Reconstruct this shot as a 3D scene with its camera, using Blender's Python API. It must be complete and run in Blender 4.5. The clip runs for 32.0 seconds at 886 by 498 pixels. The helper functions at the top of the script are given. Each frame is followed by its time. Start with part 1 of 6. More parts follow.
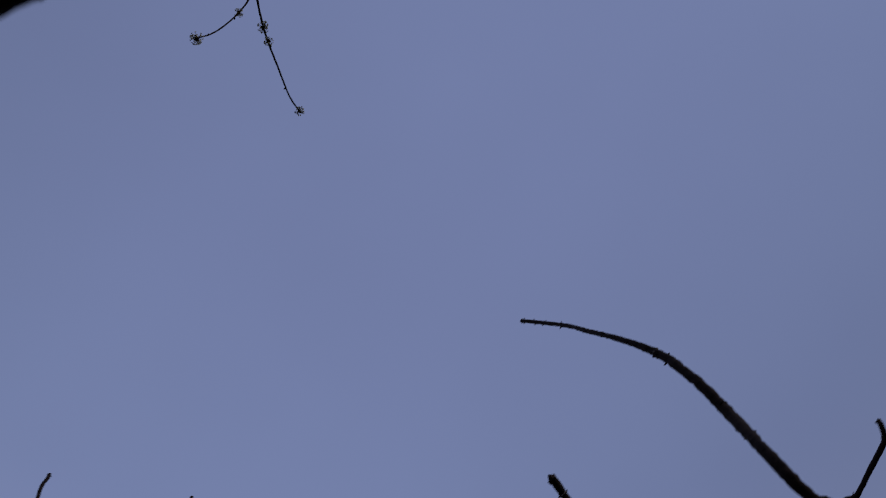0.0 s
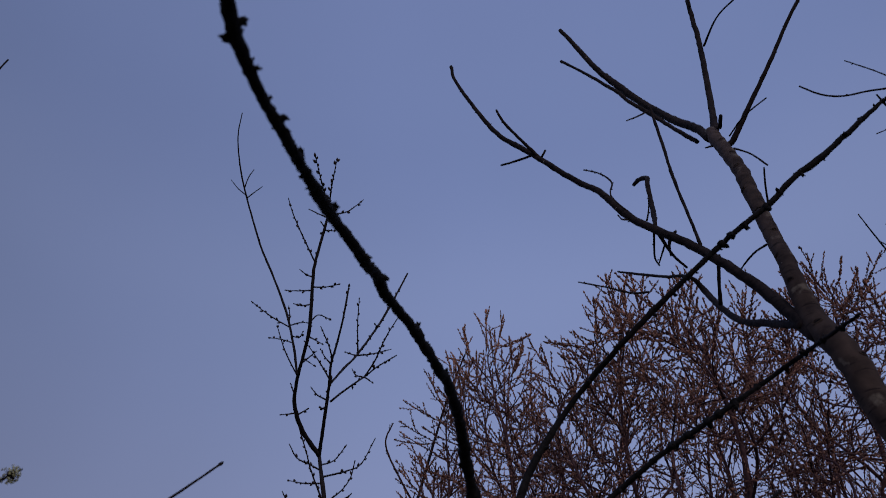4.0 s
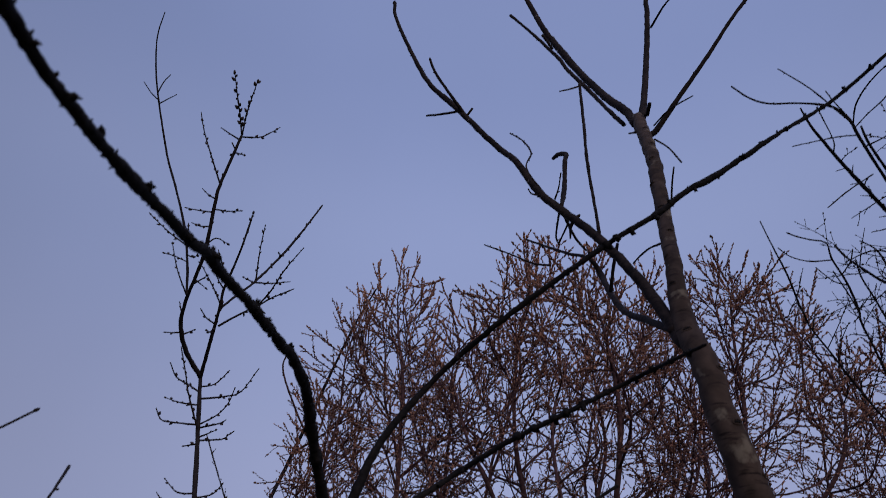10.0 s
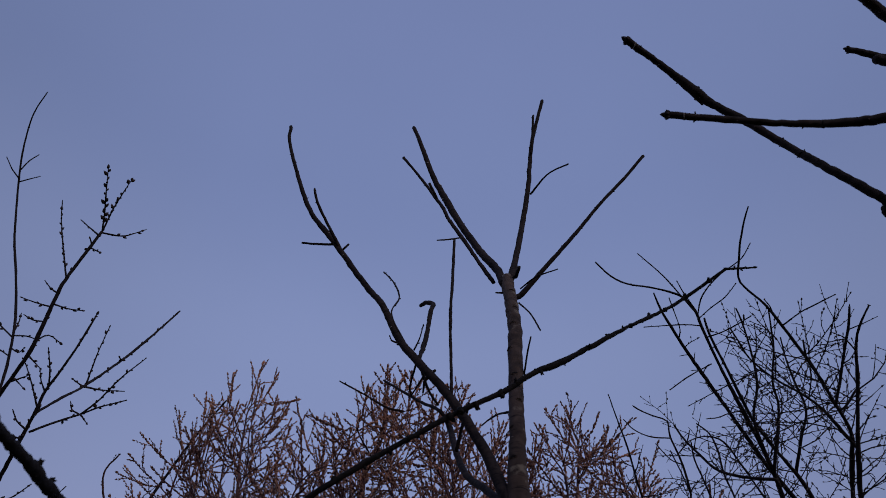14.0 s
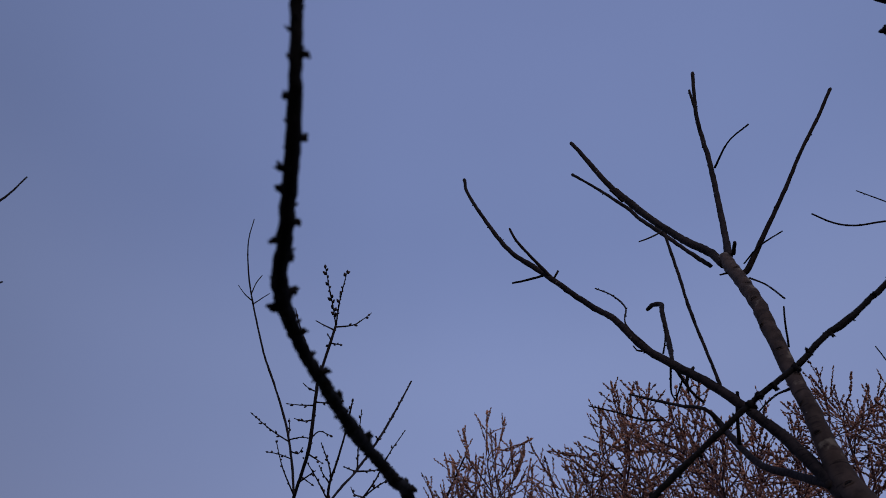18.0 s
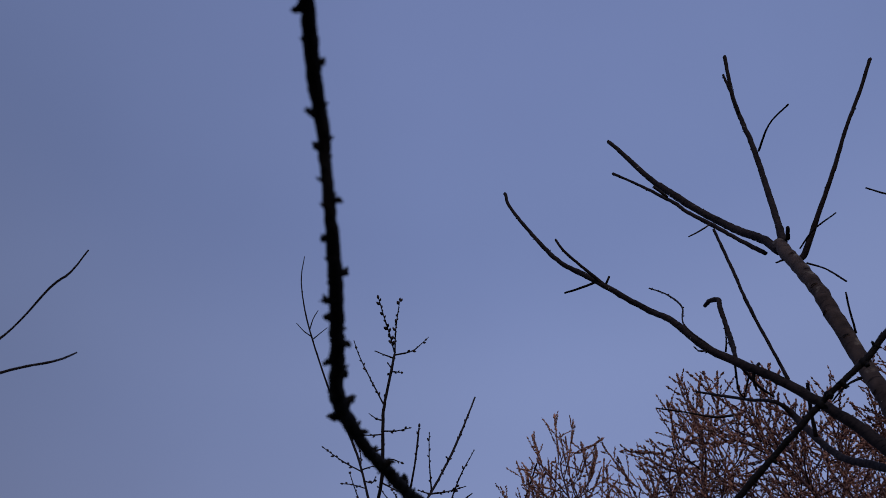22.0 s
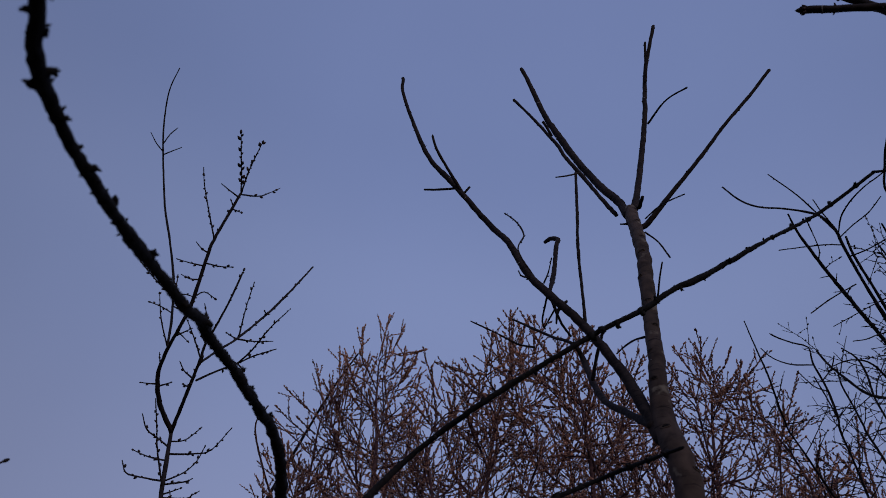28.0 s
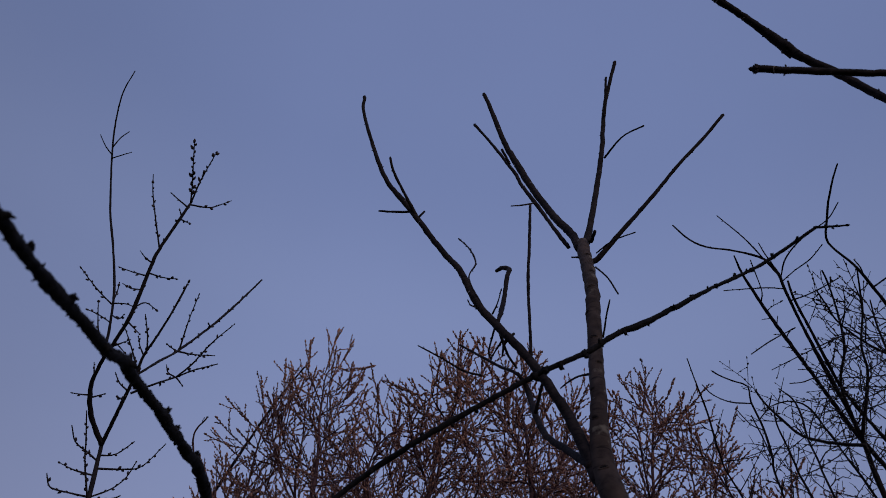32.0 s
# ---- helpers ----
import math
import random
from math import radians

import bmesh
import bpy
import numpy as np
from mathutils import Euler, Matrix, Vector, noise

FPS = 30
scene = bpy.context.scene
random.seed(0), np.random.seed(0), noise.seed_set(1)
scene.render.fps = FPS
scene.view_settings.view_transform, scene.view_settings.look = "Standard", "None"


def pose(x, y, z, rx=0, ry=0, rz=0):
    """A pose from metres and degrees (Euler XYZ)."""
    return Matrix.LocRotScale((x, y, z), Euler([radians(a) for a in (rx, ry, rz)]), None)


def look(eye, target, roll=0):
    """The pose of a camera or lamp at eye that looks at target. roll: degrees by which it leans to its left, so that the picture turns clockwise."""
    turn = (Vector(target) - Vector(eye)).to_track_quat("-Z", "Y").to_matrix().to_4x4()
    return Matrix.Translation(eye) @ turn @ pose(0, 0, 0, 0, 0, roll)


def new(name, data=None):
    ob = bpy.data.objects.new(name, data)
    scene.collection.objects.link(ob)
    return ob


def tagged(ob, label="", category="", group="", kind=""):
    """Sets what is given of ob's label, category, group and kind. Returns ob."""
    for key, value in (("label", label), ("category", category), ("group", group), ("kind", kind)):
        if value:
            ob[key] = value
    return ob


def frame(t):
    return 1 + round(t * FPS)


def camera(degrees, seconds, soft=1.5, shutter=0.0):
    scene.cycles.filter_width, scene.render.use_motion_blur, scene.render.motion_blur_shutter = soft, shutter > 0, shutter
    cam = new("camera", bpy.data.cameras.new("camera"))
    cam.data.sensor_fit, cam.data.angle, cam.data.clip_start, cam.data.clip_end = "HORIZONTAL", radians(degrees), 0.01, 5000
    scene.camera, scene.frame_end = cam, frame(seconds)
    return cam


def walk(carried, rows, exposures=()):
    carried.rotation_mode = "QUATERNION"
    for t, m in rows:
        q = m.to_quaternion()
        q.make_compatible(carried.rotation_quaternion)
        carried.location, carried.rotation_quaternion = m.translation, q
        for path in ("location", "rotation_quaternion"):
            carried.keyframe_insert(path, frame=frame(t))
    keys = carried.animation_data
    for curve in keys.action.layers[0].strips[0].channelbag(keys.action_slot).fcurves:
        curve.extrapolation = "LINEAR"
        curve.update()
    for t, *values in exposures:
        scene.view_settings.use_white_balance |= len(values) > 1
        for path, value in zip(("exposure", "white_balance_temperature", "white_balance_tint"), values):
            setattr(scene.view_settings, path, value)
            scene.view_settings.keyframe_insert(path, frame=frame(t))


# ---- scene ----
cam = camera(63.2, 32.0, soft=0.55, shutter=0.3)
cam.data.dof.use_dof, cam.data.dof.focus_distance, cam.data.dof.aperture_fstop = True, 4.6, 9.5
# seconds, eye in metres, turn in degrees
PATH = [
    (0.0, 0.1923, 0.1424, 1.6568, 166.530, 2.743, -31.975),
    (0.5, 0.1884, 0.2136, 1.6577, 164.445, 1.837, -22.962),
    (1.0, 0.1497, 0.2477, 1.6405, 163.421, 1.483, -11.673),
    (1.2, 0.1374, 0.2634, 1.6318, 162.618, 1.051, -6.575),
    (1.5, 0.1107, 0.2841, 1.6295, 160.736, 0.992, 0.528),
    (1.6, 0.1046, 0.2816, 1.6255, 160.054, 0.618, 1.997),
    (2.0, 0.0750, 0.3024, 1.6130, 157.546, -0.205, 6.530),
    (2.5, 0.0912, 0.3665, 1.5704, 152.031, -0.724, 8.914),
    (3.0, 0.0761, 0.4297, 1.5048, 144.934, 0.355, 10.625),
    (3.5, 0.0651, 0.4675, 1.4166, 138.455, 0.236, 11.423),
    (4.0, 0.0725, 0.4869, 1.3880, 134.480, 0.609, 11.730),
    (4.5, 0.0809, 0.4863, 1.3777, 132.275, 0.157, 11.255),
    (6.5, 0.1097, 0.4782, 1.3649, 131.401, -1.512, 6.821),
    (7.0, 0.1244, 0.4838, 1.3764, 131.499, -1.663, 5.896),
    (7.5, 0.1459, 0.4833, 1.3886, 131.310, -2.009, 4.552),
    (8.0, 0.1466, 0.5109, 1.3465, 128.197, -1.958, 3.944),
    (8.5, 0.1368, 0.5398, 1.3206, 123.955, -1.893, 3.392),
    (9.0, 0.1536, 0.5296, 1.3480, 123.565, -2.005, 3.398),
    (9.5, 0.1700, 0.5001, 1.4275, 125.937, -2.130, 2.896),
    (10.0, 0.1838, 0.4676, 1.4722, 129.062, -2.576, 1.883),
    (10.5, 0.2039, 0.4481, 1.5057, 132.414, -2.912, -1.027),
    (11.0, 0.2251, 0.4302, 1.5299, 134.723, -3.304, -5.310),
    (11.5, 0.2442, 0.4257, 1.5423, 135.960, -3.284, -8.167),
    (12.0, 0.2504, 0.4156, 1.5508, 137.248, -3.425, -10.119),
    (12.5, 0.2530, 0.4193, 1.5483, 138.045, -3.425, -10.905),
    (13.0, 0.2455, 0.4155, 1.5511, 138.454, -3.139, -11.347),
    (13.5, 0.2356, 0.4133, 1.5526, 138.768, -2.513, -11.284),
    (15.5, 0.2029, 0.4272, 1.5339, 139.155, -0.722, -8.676),
    (16.0, 0.1882, 0.4217, 1.5298, 138.905, 1.452, -5.443),
    (16.5, 0.1467, 0.4002, 1.5448, 139.026, 1.548, 1.807),
    (17.0, 0.0984, 0.3684, 1.5449, 140.804, -0.400, 5.292),
    (17.5, 0.0602, 0.3899, 1.5261, 141.214, -1.196, 7.767),
    (18.0, 0.0444, 0.4065, 1.5182, 141.019, -0.806, 10.154),
    (18.5, 0.0496, 0.3955, 1.5248, 140.957, -0.715, 11.274),
    (19.0, 0.0588, 0.3854, 1.5326, 140.919, -0.692, 12.313),
    (19.5, 0.0595, 0.3841, 1.5300, 140.829, -0.614, 13.156),
    (20.0, 0.0492, 0.3814, 1.5322, 140.683, -0.293, 13.770),
    (20.5, 0.0504, 0.3763, 1.5329, 140.645, -0.286, 14.581),
    (21.0, 0.0608, 0.3706, 1.5377, 140.726, -0.398, 15.428),
    (21.5, 0.0652, 0.3490, 1.5550, 140.968, 0.005, 16.568),
    (22.0, 0.0669, 0.3430, 1.5423, 141.342, 0.170, 17.600),
    (22.5, 0.0987, 0.3999, 1.5175, 140.661, -2.302, 14.502),
    (23.0, 0.1117, 0.4404, 1.4859, 137.304, -3.099, 11.050),
    (23.5, 0.1180, 0.4483, 1.4848, 136.389, -3.404, 8.400),
    (24.0, 0.1365, 0.4457, 1.4819, 135.897, -3.563, 6.115),
    (24.5, 0.1418, 0.4435, 1.4792, 135.710, -3.771, 4.646),
    (25.0, 0.1429, 0.4447, 1.4758, 135.397, -4.152, 3.644),
    (25.5, 0.1495, 0.4486, 1.4742, 135.155, -4.652, 2.454),
    (27.5, 0.1722, 0.4447, 1.4719, 134.839, -5.289, -0.997),
    (28.0, 0.1788, 0.4373, 1.4748, 134.777, -5.610, -2.114),
    (28.5, 0.1869, 0.4487, 1.4715, 134.681, -5.976, -3.201),
    (29.0, 0.1911, 0.4603, 1.4611, 134.293, -5.768, -3.545),
    (29.5, 0.1850, 0.4615, 1.4643, 133.638, -5.962, -4.471),
    (30.0, 0.1839, 0.4589, 1.4652, 133.493, -6.045, -5.304),
    (30.5, 0.1892, 0.4493, 1.4732, 133.467, -5.737, -5.707),
    (31.0, 0.1986, 0.4273, 1.4942, 133.646, -5.518, -6.282),
    (31.5, 0.1979, 0.4134, 1.5137, 135.020, -5.657, -6.675),
    (32.0, 0.1895, 0.4154, 1.5199, 136.295, -5.410, -6.919),
]
# seconds, stops, kelvin, tint
EXPOSURE = [(0.0, 0.04, 6850, 10), (1.0, -0.07, 6500, 10), (2.0, -0.17, 6260, 10), (3.0, -0.27, 6200, 10), (4.0, 0.02, 6380, 10), (7.0, 0.06, 6500, 10), (8.0, -0.04, 6500, 10), (9.0, 0.28, 6700, 10), (10.0, 0.38, 6800, 10), (12.0, 0.39, 6850, 10), (13.0, 0.13, 6600, 10), (19.0, 0.10, 6400, 10), (22.0, 0.08, 6350, 10), (23.0, 0.07, 6300, 10), (25.0, 0.03, 6420, 10), (28.0, 0.0, 6400, 10), (30.0, 0.0, 6420, 10), (32.0, -0.02, 6440, 10)]
walk(cam, [(t, pose(x, y, z, rx, ry, rz)) for t, x, y, z, rx, ry, rz in PATH], EXPOSURE)
# ---- sky and light: a dull evening under thin high cloud ----
world = bpy.data.worlds.new("evening_sky")
scene.world = world
world.use_nodes = True
wn, wl = world.node_tree.nodes, world.node_tree.links
wn.clear()
w_out = wn.new("ShaderNodeOutputWorld")
w_bg = wn.new("ShaderNodeBackground")
w_co = wn.new("ShaderNodeTexCoord")
w_xyz = wn.new("ShaderNodeSeparateXYZ")
w_no = wn.new("ShaderNodeTexNoise")
w_no.inputs["Scale"].default_value, w_no.inputs["Detail"].default_value, w_no.inputs["Roughness"].default_value = 2.2, 3.0, 0.5
w_ra = wn.new("ShaderNodeValToRGB")
w_ra.color_ramp.interpolation = "EASE"
for k, (place, colour) in enumerate(((0.28, (0.240, 0.280, 0.465, 1)), (0.62, (0.194, 0.243, 0.436, 1)), (0.80, (0.157, 0.204, 0.390, 1)), (0.98, (0.148, 0.190, 0.369, 1)))):
    stop = w_ra.color_ramp.elements[k] if k < 2 else w_ra.color_ramp.elements.new(place)
    stop.position, stop.color = place, colour


def w_math(kind, a, b):
    node = wn.new("ShaderNodeMath")
    node.operation = kind
    for slot, value in zip(node.inputs, (a, b)):
        if isinstance(value, (int, float)):
            slot.default_value = value
        else:
            wl.new(value, slot)
    return node.outputs[0]


# brighter towards the horizon, duller towards the sides, with faint streaks of cloud
wl.new(w_co.outputs["Generated"], w_xyz.inputs[0])
wl.new(w_co.outputs["Generated"], w_no.inputs["Vector"])
wl.new(w_xyz.outputs["Z"], w_ra.inputs["Fac"])
w_side = w_math("MULTIPLY_ADD", w_math("MULTIPLY", w_xyz.outputs["X"], w_xyz.outputs["X"]), -0.62)
w_lean = w_math("MULTIPLY_ADD", w_xyz.outputs["X"], 0.12)
w_lean.node.inputs[2].default_value = 1.03
wl.new(w_lean, w_side.node.inputs[2])
w_cloud = w_math("MULTIPLY_ADD", w_no.outputs["Fac"], 0.14)
w_cloud.node.inputs[2].default_value = 0.93
w_mul = wn.new("ShaderNodeVectorMath")
w_mul.operation = "SCALE"
wl.new(w_ra.outputs["Color"], w_mul.inputs[0])
wl.new(w_math("MULTIPLY", w_side, w_cloud), w_mul.inputs["Scale"])
wl.new(w_mul.outputs[0], w_bg.inputs["Color"])
wl.new(w_bg.outputs["Background"], w_out.inputs["Surface"])
w_bg.inputs["Strength"].default_value = 1.0

sun = new("sun", bpy.data.lights.new("sun", "SUN"))
sun.data.energy, sun.data.angle, sun.data.color = 0.45, radians(25), (1.0, 0.86, 0.74)
sun.matrix_world = look((4, -6, 5), (0, 2.5, 2))

# ---- materials ----
def principled(name, rough=0.8):
    m = bpy.data.materials.new(name)
    m.use_nodes = True
    b = m.node_tree.nodes["Principled BSDF"]
    b.inputs["Roughness"].default_value = rough
    b.inputs["Specular IOR Level"].default_value = 0.15
    return m, m.node_tree.nodes, m.node_tree.links, b


def bark(name, dark, light, grain=40.0, rough=0.85, rings=0.0, lichen=None, bump=0.4, island=False):
    """Bark: fine grain over broad blotches, optional rings of lenticels, optional lichen, and relief."""
    m, n, l, b = principled(name, rough)
    co = n.new("ShaderNodeTexCoord")
    fine = n.new("ShaderNodeTexNoise")
    fine.inputs["Scale"].default_value, fine.inputs["Detail"].default_value = grain, 5
    broad = n.new("ShaderNodeTexNoise")
    broad.inputs["Scale"].default_value, broad.inputs["Detail"].default_value = grain * 0.13, 3
    l.new(co.outputs["Object"], fine.inputs["Vector"])
    l.new(co.outputs["Object"], broad.inputs["Vector"])
    mix = n.new("ShaderNodeMath")
    mix.operation = "MULTIPLY_ADD"
    mix.inputs[1].default_value = 0.55
    l.new(fine.outputs["Fac"], mix.inputs[0])
    half = n.new("ShaderNodeMath")
    half.operation = "MULTIPLY"
    half.inputs[1].default_value = 0.45
    l.new(broad.outputs["Fac"], half.inputs[0])
    l.new(half.outputs[0], mix.inputs[2])
    ramp = n.new("ShaderNodeValToRGB")
    ramp.color_ramp.elements[0].position, ramp.color_ramp.elements[1].position = 0.34, 0.66
    ramp.color_ramp.elements[0].color, ramp.color_ramp.elements[1].color = (*dark, 1), (*light, 1)
    l.new(mix.outputs[0], ramp.inputs["Fac"])
    colour, height = ramp.outputs["Color"], mix.outputs[0]
    if rings:
        squash = n.new("ShaderNodeMapping")
        squash.inputs["Scale"].default_value = (rings, rings, rings * 7)
        l.new(co.outputs["Object"], squash.inputs["Vector"])
        dash = n.new("ShaderNodeTexNoise")
        dash.inputs["Scale"].default_value, dash.inputs["Detail"].default_value = 1.0, 2.0
        l.new(squash.outputs["Vector"], dash.inputs["Vector"])
        thin = n.new("ShaderNodeMapRange")
        thin.inputs["From Min"].default_value, thin.inputs["From Max"].default_value = 0.60, 0.72
        l.new(dash.outputs["Fac"], thin.inputs["Value"])
        band = n.new("ShaderNodeMix")
        band.data_type = "RGBA"
        band.inputs[7].default_value = (dark[0] * 0.7, dark[1] * 0.7, dark[2] * 0.7, 1)
        l.new(thin.outputs["Result"], band.inputs[0])
        l.new(colour, band.inputs[6])
        colour = band.outputs[2]
    if lichen:
        spots = n.new("ShaderNodeTexNoise")
        spots.inputs["Scale"].default_value, spots.inputs["Detail"].default_value = 16.0, 4
        l.new(co.outputs["Object"], spots.inputs["Vector"])
        cut = n.new("ShaderNodeMapRange")
        cut.inputs["From Min"].default_value, cut.inputs["From Max"].default_value = 0.60, 0.68
        l.new(spots.outputs["Fac"], cut.inputs["Value"])
        over = n.new("ShaderNodeMix")
        over.data_type = "RGBA"
        over.inputs[7].default_value = (*lichen, 1)
        l.new(cut.outputs["Result"], over.inputs[0])
        l.new(colour, over.inputs[6])
        colour = over.outputs[2]
    if island:
        geo = n.new("ShaderNodeNewGeometry")
        hsv = n.new("ShaderNodeHueSaturation")
        val = n.new("ShaderNodeMapRange")
        val.inputs["To Min"].default_value, val.inputs["To Max"].default_value = 0.45, 1.7
        l.new(geo.outputs["Random Per Island"], val.inputs["Value"])
        l.new(val.outputs["Result"], hsv.inputs["Value"])
        l.new(colour, hsv.inputs["Color"])
        colour = hsv.outputs["Color"]
    l.new(colour, b.inputs["Base Color"])
    rel = n.new("ShaderNodeBump")
    rel.inputs["Strength"].default_value, rel.inputs["Distance"].default_value = bump, 0.01
    l.new(height, rel.inputs["Height"])
    l.new(rel.outputs["Normal"], b.inputs["Normal"])
    return m


BARK_MAIN = bark("smooth_grey_brown_bark", (0.036, 0.024, 0.019), (0.125, 0.082, 0.062), 26, rings=16.0, lichen=(0.21, 0.165, 0.12))
BARK_TWIG = bark("limb_bark", (0.011, 0.008, 0.008), (0.052, 0.036, 0.032), 60, rings=30.0)
BARK_NEAR = bark("dark_fruit_bark", (0.007, 0.006, 0.006), (0.024, 0.020, 0.019), 70, bump=0.7)
BARK_SAP = bark("sapling_bark", (0.016, 0.012, 0.013), (0.045, 0.034, 0.034), 80)
BARK_FAR = bark("thicket_bark", (0.040, 0.021, 0.022), (0.150, 0.076, 0.070), 25, island=True)
BUD_FAR = bark("brown_buds", (0.070, 0.030, 0.028), (0.50, 0.245, 0.155), 11, island=True)
BUD_DARK = bark("dark_buds", (0.030, 0.020, 0.022), (0.085, 0.060, 0.055), 90, island=True)
BUD_RIGHT = bark("grey_buds", (0.045, 0.036, 0.034), (0.12, 0.09, 0.075), 60, island=True)
STUB = bark("grey_gnarled_bark", (0.022, 0.019, 0.018), (0.115, 0.10, 0.092), 45, lichen=(0.20, 0.19, 0.17), bump=0.9)
CUT_WOOD = bark("weathered_cut_wood", (0.09, 0.078, 0.072), (0.24, 0.21, 0.19), 40, lichen=(0.30, 0.28, 0.25), bump=0.8)
SCAR = bark("pale_scars", (0.12, 0.10, 0.09), (0.38, 0.33, 0.30), 80, island=True)
PETAL = bark("yellow_green_blossom", (0.38, 0.37, 0.18), (0.66, 0.63, 0.38), 90, rough=0.6, island=True)
GROUND = bark("leaf_litter_ground", (0.030, 0.024, 0.016), (0.085, 0.072, 0.042), 9)

# ---- mesh helpers ----
class Soup:
    """Gathers vertices and faces of many small pieces; buds are laid down all at once."""

    def __init__(self):
        self.v, self.q, self.t, self.n, self.b = [], [], [], 0, []
        self.coarse = False

    def add(self, v, quads, tris):
        self.v.append(np.asarray(v, float))
        self.q.append(np.asarray(quads, int).reshape(-1, 4) + self.n)
        self.t.append(np.asarray(tris, int).reshape(-1, 3) + self.n)
        self.n += len(v)

    def lay_buds(self):
        """Every bud is a pointed four-sided spindle."""
        q = np.vstack(self.b)
        place, way, length, width = q[:, :3], q[:, 3:6], q[:, 6:7], q[:, 7:8]
        way = way / (np.linalg.norm(way, axis=1)[:, None] + 1e-12)
        a = np.cross(way, q[:, 8:11])
        a /= np.linalg.norm(a, axis=1)[:, None] + 1e-12
        c = np.cross(way, a)
        v = [place - way * length * 0.05]
        if self.coarse:
            for k in range(4):
                g = k * math.pi / 2
                v.append(place + way * length * 0.42 + 0.5 * width * (math.cos(g) * a + math.sin(g) * c))
            v.append(place + way * length)
            tris = np.array([(0, 1 + (k + 1) % 4, 1 + k) for k in range(4)] + [(1 + k, 1 + (k + 1) % 4, 5) for k in range(4)])
            self.add(np.stack(v, 1).reshape(-1, 3), [], tris[None] + 6 * np.arange(len(q))[:, None, None])
            return
        for h, w in ((0.35, 1.0), (0.7, 0.75)):
            for k in range(4):
                g = k * math.pi / 2 + h
                v.append(place + way * length * h + 0.5 * width * w * (math.cos(g) * a + math.sin(g) * c))
        v.append(place + way * length)
        quads = np.array([(1 + k, 1 + (k + 1) % 4, 5 + (k + 1) % 4, 5 + k) for k in range(4)])
        tris = np.array([(0, 1 + (k + 1) % 4, 1 + k) for k in range(4)] + [(5 + k, 5 + (k + 1) % 4, 9) for k in range(4)])
        off = 10 * np.arange(len(q))[:, None, None]
        self.add(np.stack(v, 1).reshape(-1, 3), quads[None] + off, tris[None] + off)

    def mesh(self, name):
        if self.b:
            self.lay_buds()
        v, q, t = np.concatenate(self.v), np.concatenate(self.q), np.concatenate(self.t)
        me = bpy.data.meshes.new(name)
        me.vertices.add(len(v))
        me.vertices.foreach_set("co", v.ravel())
        me.loops.add(q.size + t.size)
        me.loops.foreach_set("vertex_index", np.concatenate([q.ravel(), t.ravel()]))
        me.polygons.add(len(q) + len(t))
        me.polygons.foreach_set("loop_start", np.concatenate([4 * np.arange(len(q)), q.size + 3 * np.arange(len(t))]))
        me.update(calc_edges=True)
        me.polygons.foreach_set("use_smooth", np.ones(len(q) + len(t), bool))
        return me


def unit(v):
    v = np.asarray(v, float)
    return v / (np.linalg.norm(v) + 1e-12)


def spline(pts, step):
    """Catmull-Rom through rows of x, y, z, radius, in steps of about that length."""
    p = np.asarray(pts, float)
    q = np.vstack([2 * p[0] - p[1], p, 2 * p[-1] - p[-2]])
    out = []
    for i in range(1, len(q) - 2):
        a, b, c, d = q[i - 1 : i + 3]
        n = max(2, int(np.linalg.norm((c - b)[:3]) / step))
        u = (np.arange(n) / n)[:, None]
        out.append(0.5 * (2 * b + (c - a) * u + (2 * a - 5 * b + 4 * c - d) * u**2 + (3 * b - a - 3 * c + d) * u**3))
    out.append(p[-1:])
    out = np.vstack(out)
    out[:, 3] = np.maximum(out[:, 3], 0.0006)
    return out


SKINS = {}


def skin(n, sides):
    """The faces of a capped tube of n rings."""
    if (n, sides) not in SKINS:
        j = np.arange(sides)
        j2 = (j + 1) % sides
        k = (np.arange(n - 1) * sides)[:, None]
        quads = np.stack([k + j, k + j2, k + sides + j2, k + sides + j], -1).reshape(-1, 4)
        last, e = (n - 1) * sides, n * sides
        tris = np.vstack([np.stack([j2, j, 0 * j + e], -1), np.stack([last + j, last + j2, 0 * j + e + 1], -1)])
        SKINS[n, sides] = quads, tris
    return SKINS[n, sides]


def tube(soup, rows, sides=8, lump=0.0, rng=None, blunt=True):
    """A tapered tube along rows of x, y, z, radius, with capped ends and an uneven surface."""
    p, r, n = rows[:, :3], rows[:, 3], len(rows)
    t = np.empty((n, 3))
    t[1:-1] = p[2:] - p[:-2]
    t[0], t[-1] = p[1] - p[0], p[-1] - p[-2]
    t /= np.sqrt((t * t).sum(1))[:, None] + 1e-12
    ref = np.eye(3)[np.abs(p[-1] - p[0]).argmin()]
    a = np.cross(t, ref)
    a /= np.sqrt((a * a).sum(1))[:, None] + 1e-12
    b = np.cross(t, a)
    ang = np.arange(sides) * 2 * math.pi / sides
    ring = np.cos(ang)[None, :, None] * a[:, None] + np.sin(ang)[None, :, None] * b[:, None]
    w = r[:, None, None]
    if lump and rng is not None:
        w = w * (1 + lump * rng.normal(size=(n, sides, 1)))
    v = (p[:, None] + w * ring).reshape(-1, 3)
    ends = np.stack([p[0] - t[0] * r[0] * 0.2, p[-1] + t[-1] * r[-1] * (0.35 if blunt else 1.6)])
    soup.add(np.vstack([v, ends]), *skin(n, sides))


def bud(soup, at, way, length, width, rng):
    soup.b.append(np.array([[*at, *way, length, width, *rng.normal(size=3)]]))


